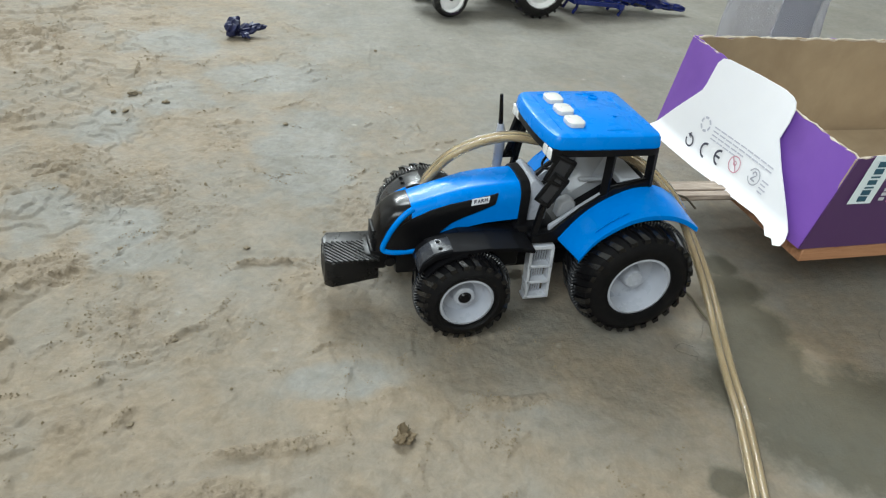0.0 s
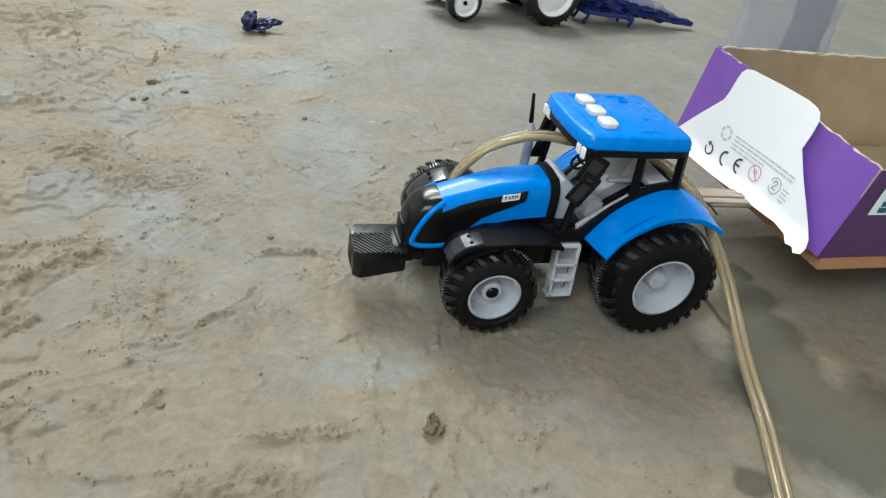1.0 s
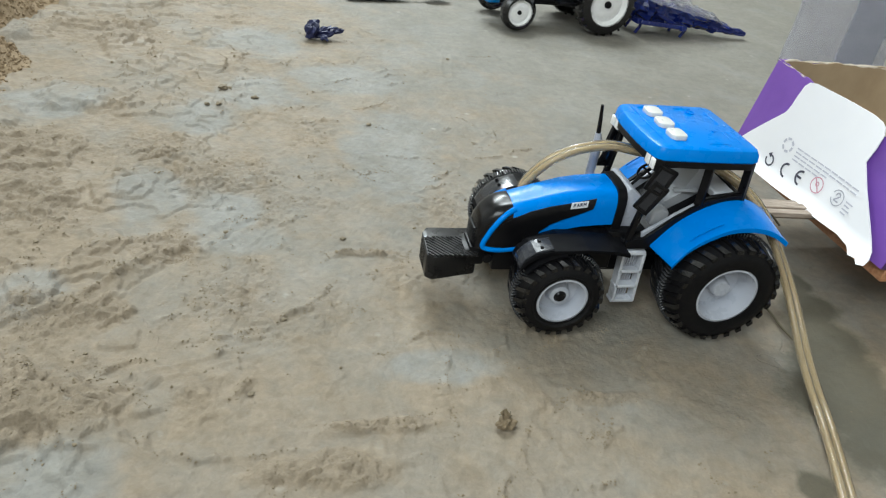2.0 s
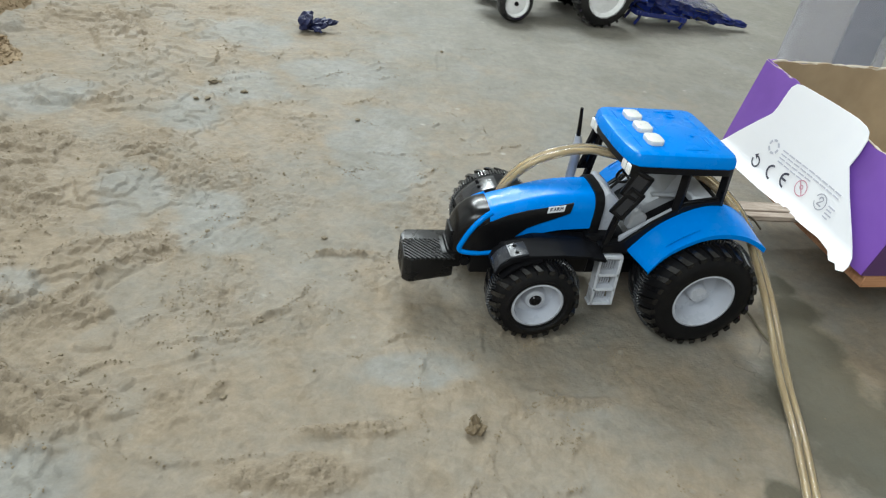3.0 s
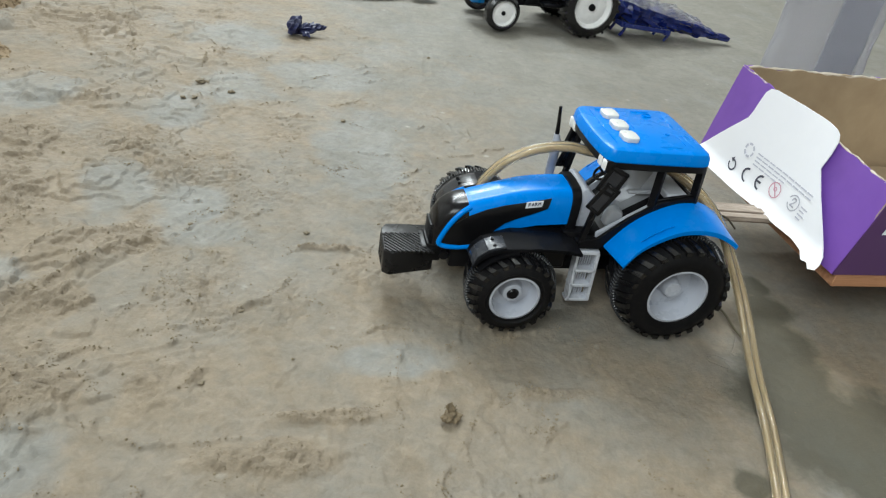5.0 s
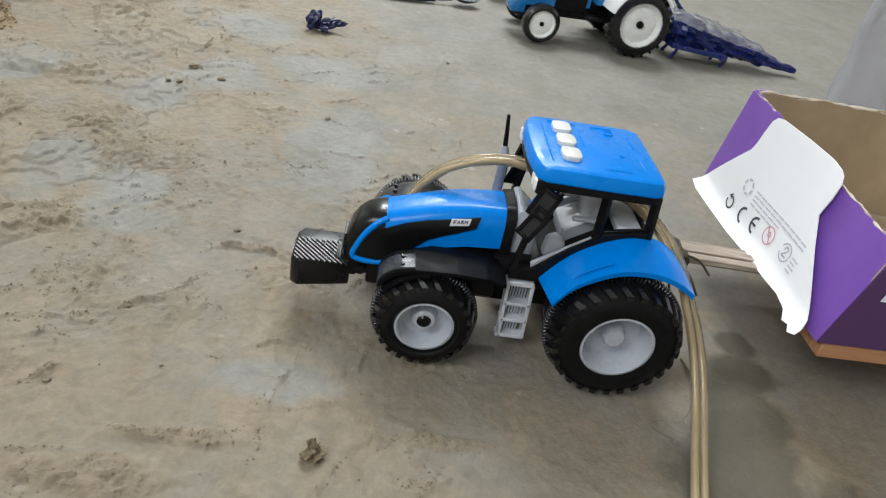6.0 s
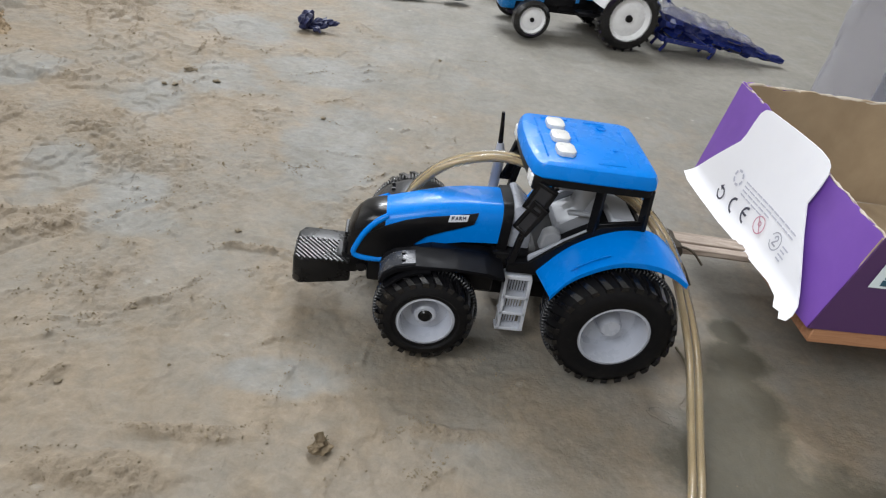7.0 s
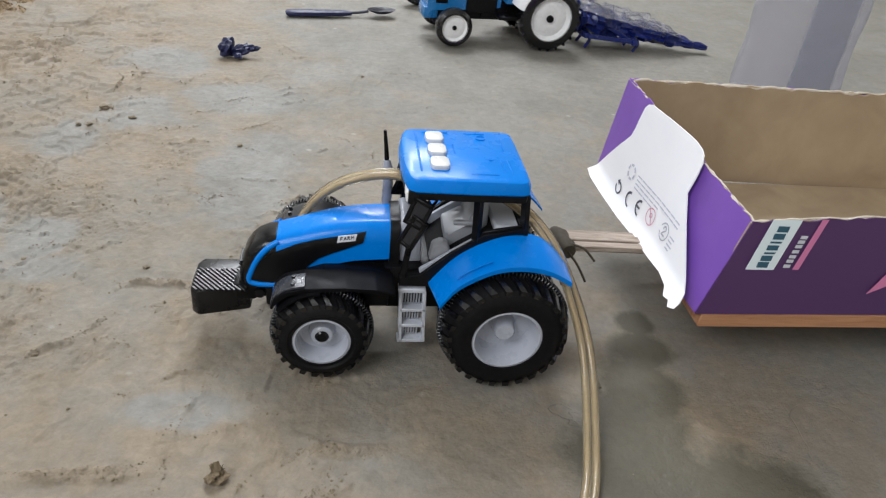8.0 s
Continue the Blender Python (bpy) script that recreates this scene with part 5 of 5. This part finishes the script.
for i in range(9):
    t = i / 8
    w = 0.0165 * math.sqrt(max(0.02, 1 - (2 * t - 1) ** 2))
    rows.append([(0.140 + 0.052 * t, w * (2 * k / 8 - 1), 0.0115 - 0.008 * (1 - (2 * k / 8 - 1) ** 2) * (1 - (2 * t - 1) ** 2)) for k in range(9)])
loft(rows, bm, False, False)
bmesh.ops.solidify(bm, geom=bm.faces[:], thickness=0.0010)
part("bowl", bm, bpy.data.materials["worn_steel"], spoon, "dark tarnished bowl", 60)


def stone(x, y, r, seed):
    local = random.Random(seed)
    bm = bmesh.new()
    bmesh.ops.create_icosphere(bm, subdivisions=3, radius=r)
    for v in bm.verts:
        v.co *= 1 + 0.7 * noise.noise(v.co * (1.1 / r) + Vector((seed * 3.1, 0, 0))) + 0.12 * noise.noise(v.co * (4 / r)) + local.uniform(-0.06, 0.06)
        v.co.z *= 0.5
    z = float(floor_height(np.array([x]), np.array([y]))[0])
    return tagged(part("stone", bm, STONE, None, "", 60, pose(x, y, z + r * 0.45, 0, 0, 40 * seed)), "small rough brown clod on the sandy floor", "stone", "loose stones")


for k, (x, y, r) in enumerate(((-0.143, 0.127, 0.0022), (-0.237, 0.135, 0.0020), (-0.262, 0.445, 0.0050), (-0.255, 0.447, 0.0030), (-0.225, 0.42, 0.0034), (-0.275, 0.395, 0.0030), (-0.262, 0.392, 0.0032), (-0.10, 0.36, 0.0026), (-0.19, 0.022, 0.0020), (-0.21, -0.05, 0.0018), (0.035, 0.60, 0.0022))):
    stone(x, y, r, k + 1)

MUD = plastic("dried_mud", (0.150, 0.112, 0.066), 0.95, 160, 0.35, 0, 0.5)
flake = thing("mud_clod", "upturned brown flake of dried mud with a few twigs", "mud clod", pose(-0.0565, -0.0840, 0.0, 0, 0, 20) @ Matrix.Scale(0.72, 4))


def flake_sheet(wide, long, tilt, turn, at, seed):
    """A torn flake of mud, standing tilted."""
    local = random.Random(seed)
    bm = bmesh.new()
    bmesh.ops.create_icosphere(bm, subdivisions=3, radius=1)
    for v in bm.verts:
        k = 1 + 0.45 * noise.noise(v.co * 1.6 + Vector((seed, 0, 0))) + local.uniform(-0.08, 0.08)
        v.co = Vector((v.co.x * wide * k, v.co.y * long * k, v.co.z * 0.0014 * k + 0.0016 * noise.noise(v.co * 3)))
    bmesh.ops.transform(bm, matrix=pose(*at, tilt, 0, turn), verts=bm.verts)
    return bm


part("flake", flake_sheet(0.0050, 0.0075, 48, 10, (0.001, 0.0, 0.0050), 3), MUD, flake, "", 30)
part("flake", flake_sheet(0.0045, 0.0060, -35, 60, (-0.0045, -0.003, 0.0030), 5), MUD, flake, "", 30)
part("crumb_base", flake_sheet(0.0090, 0.0070, 0, 0, (0.0, -0.002, 0.0008), 8), MUD, flake, "", 30)
bm = bmesh.new()
for k in range(4):
    a = rough.uniform(0, 6.28)
    tube([(0.001 * math.cos(a + 2), 0.001 * math.sin(a + 2), 0.003), (0.004 * math.cos(a), 0.004 * math.sin(a), 0.006), (0.007 * math.cos(a + 0.4), 0.007 * math.sin(a + 0.4), 0.002 + 0.006 * rough.random())], 0.0004, 5, bm)
part("twig", bm, TWIG, flake)

stick = thing("stick", "thin dark dry stick lying on the cement floor", "stick", pose(0.193, 0.008, 0.0, 0, 0, 90))
part("shaft", tube(smooth_line([(-0.024, 0.0, 0.0012), (-0.008, 0.001, 0.0016), (0.010, -0.0008, 0.0013), (0.024, 0.001, 0.0012)], 5), 0.0009, 7, None, None), TWIG, stick, "", 60)

# straws on the heap
for pts in (((-0.355, 0.233), (-0.325, 0.195), (-0.29, 0.15), (-0.26, 0.105)), ((-0.265, 0.075), (-0.22, 0.09), (-0.18, 0.105)), ((-0.33, 0.52), (-0.325, 0.60), (-0.33, 0.70)), ((-0.40, 0.31), (-0.385, 0.345), (-0.37, 0.385)), ((-0.30, 0.10), (-0.27, 0.06), (-0.235, 0.035))):
    way = []
    for x, y in pts:
        x, y = from_heap(np.array([x]), np.array([y]))
        way.append((float(x[0]), float(y[0]), float(max(heap_height(x, y)[0], floor_height(x, y)[0])) + 0.006))
    tagged(part("straw", tube(smooth_line(way, 6), 0.0007, 6), STRAW), "thin dry straw lying on the soil heap", "straw", "dry straws")

# ---- the second toy tractor, farther back ----
second = thing("toy_tractor", "older blue toy tractor with white rims and white rear fenders", "toy tractor", pose(0.173, 0.824, 0, 0, 0, 7) @ Matrix.Scale(0.90, 4))


def plain_wheel(x, y, r, w, rim, lugs):
    h = w / 2
    bm = lathe([(rim, -h), (rim + (r - rim) * 0.4, -h - 0.001), (r - 0.004, -h + 0.002), (r - 0.0015, -h * 0.6), (r - 0.001, 0), (r - 0.0015, h * 0.6), (r - 0.004, h - 0.002), (rim, h), (rim, -h)], 40)
    tyre = part("tyre", bm, RUBBER, second, "black rubber tyre", 35, pose(x, y, r))
    lug = None
    for k in range(lugs):
        m = pose(0, 0, 0, 0, 360 * k / lugs, 0) @ pose(0, 0, 0, 14, 0, 0)
        lug = twin(lug, m, tyre) if lug else part("lug", block(r - 0.004, r, -h * 0.95, h * 0.95, -0.0022, 0.0022, 0, 1), RUBBER, tyre, "", 35, m)
    s = -1 if y < 0 else 1
    disc = lathe([(0, s * (h * 0.55)), (rim * 0.25, s * h * 0.6), (rim * 0.6, s * h * 0.72), (rim * 0.85, s * h * 0.45), (rim + 0.001, s * (h + 0.0006)), (rim + 0.001, -s * h)], 36)
    part("rim", disc, WHITE, tyre, "white rim")
    part("hub_bolt", lathe([(0, s * h * 0.85), (rim * 0.16, s * h * 0.82), (rim * 0.18, s * h * 0.5)], 18), BLACK, tyre, "black hub")


for s in (-1, 1):
    plain_wheel(0.0, s * 0.066, 0.0340, 0.022, 0.0225, 0)
    plain_wheel(0.173, s * 0.068, 0.0570, 0.036, 0.0375, 22)
    guard((0.173, 0.058), 0.0625, 166, 40, s * 0.091, s * 0.044, 0.0018, 0.007, "rear_fender", WORN_WHITE, "white rear fender", second, 0.004, 16)
FAR_HOOD = [(0.095, 0.060, 0.128, 0.027), (0.04, 0.055, 0.122, 0.0265), (-0.01, 0.052, 0.116, 0.0255), (-0.034, 0.050, 0.108, 0.0245), (-0.040, 0.050, 0.100, 0.0230)]
part("bonnet", loft([hood(*row, 0.010, 0.010) for row in FAR_HOOD]), FAR_BLUE, second, "blue bonnet", 50)
part("front_bumper", block(-0.046, -0.020, -0.024, 0.024, 0.036, 0.056, 0.003), FAR_BLUE, second, "blue front bumper")
for s in (-1, 1):
    part("headlamp", lathe([(0, -0.004), (0.008, -0.003), (0.009, 0.004), (0, 0.004)], 20, None, pose(-0.041, s * 0.013, 0.088, 0, 0, 90)), WHITE, second, "white headlamp")
    part("side_decal", prism([(-0.02, 0.094), (0.05, 0.104), (0.05, 0.110), (-0.02, 0.100)], s * 0.0262, s * 0.0272, 0, 1), WHITE, second, "white decal")
    part("engine_panel", block(0.030, 0.088, s * 0.0272 - 0.0015, s * 0.0272 + 0.0015, 0.050, 0.098, 0.002, 1), BLACK, second, "black engine panel")
    part("bonnet_vent", block(-0.026, -0.004, s * 0.0258 - 0.0012, s * 0.0258 + 0.0012, 0.064, 0.084, 0.001, 1), BLACK, second, "dark side vent")
    part("footboard", block(0.085, 0.130, s * 0.047 - 0.012, s * 0.047 + 0.012, 0.046, 0.052, 0.001), BLACK, second, "black footboard")
bm = block(-0.02, 0.18, -0.020, 0.020, 0.036, 0.070, 0.003)
block(0.06, 0.11, -0.026, 0.026, 0.040, 0.066, 0.003, bm=bm)
block(-0.008, 0.008, -0.058, 0.058, 0.030, 0.042, 0.002, bm=bm)
block(0.160, 0.186, -0.052, 0.052, 0.048, 0.070, 0.003, bm=bm)
part("chassis", bm, BLACK, second)
part("seat", prism([(0.135, 0.092), (0.133, 0.104), (0.160, 0.104), (0.168, 0.132), (0.176, 0.132), (0.172, 0.092)], -0.018, 0.018, 0.002), BLACK, second, "black seat")
part("seat_plate", block(0.100, 0.190, -0.044, 0.044, 0.070, 0.093, 0.003), FAR_BLUE, second)
ring = [(0.112 + 0.016 * math.cos(2 * math.pi * k / 24) * 0.7, 0.016 * math.sin(2 * math.pi * k / 24), 0.142 + 0.016 * math.cos(2 * math.pi * k / 24) * 0.6) for k in range(25)]
bm = tube(ring, 0.0016, 8)
tube([(0.112, 0, 0.142), (0.095, 0, 0.118)], 0.002, 8, bm)
part("steering_wheel", bm, BLACK, second, "black steering wheel")
part("exhaust", tube([(0.03, 0.012, 0.118), (0.03, 0.012, 0.165)], 0.0035, 12), BLACK, second, "black exhaust pipe")

# the blue tine frame hitched behind it
frame_tool = thing("toy_cultivator", "indigo metal toy cultivator frame with tines, behind the toy tractor", "toy cultivator", pose(0.173, 0.824, 0, 0, 0, 7) @ Matrix.Scale(0.90, 4))
for a, b, w in (((0.235, -0.02, 0.075), (0.345, -0.075, 0.020), 0.010), ((0.235, 0.02, 0.075), (0.345, 0.075, 0.020), 0.010), ((0.255, -0.075, 0.028), (0.255, 0.075, 0.028), 0.012), ((0.345, -0.095, 0.022), (0.345, 0.095, 0.022), 0.012), ((0.255, -0.075, 0.028), (0.350, -0.085, 0.022), 0.010), ((0.255, 0.075, 0.028), (0.350, 0.085, 0.022), 0.010), ((0.255, 0.0, 0.028), (0.235, 0.0, 0.115), 0.009), ((0.340, 0.0, 0.022), (0.238, 0.0, 0.115), 0.007), ((0.215, 0.0, 0.060), (0.255, 0.0, 0.030), 0.010)):
    part("frame_bar", bar(a, b, w, w * 0.8, 0.001), INDIGO, frame_tool)
for x, ys in ((0.255, (-0.06, -0.02, 0.02, 0.06)), (0.345, (-0.08, -0.04, 0.0, 0.04, 0.08))):
    for y in ys:
        part("tine", tube(smooth_line([(x, y, 0.028), (x + 0.012, y, 0.018), (x + 0.004, y, 0.002)], 5), 0.003, 8), INDIGO, frame_tool)

rings = []
for k in range(37):
    t = k / 36
    mid = Vector((0.245 + 0.265 * t, -0.020 - 0.050 * t, 0.050 - 0.040 * t))
    ring = []
    for a in range(20):
        turn = 2 * math.pi * a / 20
        crease = abs(noise.noise(Vector((9 * t, 2.2 * math.cos(turn), 2.2 * math.sin(turn)))))
        r = (0.034 * (1 - t) + 0.007) * (0.62 + 0.9 * crease)
        ring.append(mid + Vector((0.006 * crease, 1.15 * r * math.cos(turn), max(0.0015 - mid.z, 0.75 * r * math.sin(turn)))))
    rings.append(ring)
part("wrapped_beam", loft(rings), INDIGO, frame_tool, "dark indigo beam in crumpled wrapping", 26)
for y in (-0.030, 0.030):
    part("lift_rod", tube([(0.262, y, 0.030), (0.228, y * 1.1, 0.100), (0.214, y * 1.2, 0.150)], 0.0030, 8), BLACK, frame_tool, "thin black lift rod")

# clear film crumpled over the tool
wrap = thing("plastic_film", "crumpled clear plastic film draped over the blue toy cultivator", "plastic film", pose(0.173, 0.824, 0, 0, 0, 7) @ Matrix.Scale(0.90, 4))
bm = bmesh.new()
grid = []
for j in range(25):
    row = []
    for i in range(37):
        x, y = 0.235 + 0.215 * i / 36, -0.088 + 0.12 * j / 24
        edge = min(1.0, 6 * min(i / 36, 1 - i / 36, j / 24, 1 - j / 24))
        ridge = 1 - abs(2 * noise.noise(Vector((x * 22, y * 30, 2.0))))
        row.append(bm.verts.new((x + 0.006 * noise.noise(Vector((x * 40, y * 40, 9))), y + 0.006 * noise.noise(Vector((x * 40, y * 40, 5))), 0.074 - 0.20 * (x - 0.236) + edge * 0.014 * ridge + 0.004 * noise.noise(Vector((x * 70, y * 70, 4))))))
    grid.append(row)
for j in range(24):
    for i in range(36):
        bm.faces.new((grid[j][i], grid[j][i + 1], grid[j + 1][i + 1], grid[j + 1][i]))
bmesh.ops.solidify(bm, geom=bm.faces[:], thickness=0.0004)
part("film_sheet", bm, CLEAR_FILM, wrap, "clear crumpled film", 60)

# a loose wheel standing farther off
loose = thing("small_wheel_toy", "loose toy wheel with a grey rim standing on the floor", "toy", pose(0.145, 1.010, 0.034))
part("tyre", lathe([(0.021, -0.010), (0.028, -0.011), (0.033, -0.007), (0.034, 0), (0.033, 0.007), (0.028, 0.011), (0.021, 0.010), (0.021, -0.010)], 36), RUBBER, loose)
part("rim", lathe([(0, -0.005), (0.012, -0.006), (0.022, -0.0095), (0.022, 0.009)], 32), GREY, loose, "grey rim")
part("hub_bolt", lathe([(0, -0.009), (0.004, -0.008), (0.005, -0.004)], 16), BLACK, loose)

# clear packet with a grey card inside
bag = thing("plastic_packet", "clear wrinkled plastic packet standing on the floor", "plastic packet", pose(0.685, 0.635, 0, 0, 0, -12))
rings = []
for k in range(19):
    z = 0.21 * k / 18
    ring = []
    for a in range(48):
        t = 2 * math.pi * a / 48
        c, q = math.cos(t), math.sin(t)
        wide = 0.078 * math.copysign(abs(c) ** 0.35, c)
        deep = 0.026 * math.copysign(abs(q) ** 0.45, q) * (1 - 0.35 * k / 18)
        fold = 1 + 0.14 * math.sin(7 * t + z * 9) + 0.07 * math.sin(13 * t - z * 22)
        ring.append((wide * (1 + 0.02 * math.sin(z * 60)), deep * fold + 0.0015 * rough.uniform(-1, 1), z))
    rings.append(ring)
part("film", loft(rings, None, True, True), FILM, bag, "clear wrinkled film", 80)
part("card", block(0.004, 0.066, -0.003, 0.003, 0.002, 0.200, 0.001, 1), card_material("grey_card", [(0.3, (0.30, 0.31, 0.36)), (0.7, (0.40, 0.41, 0.46))], 20), bag, "bluish grey card")
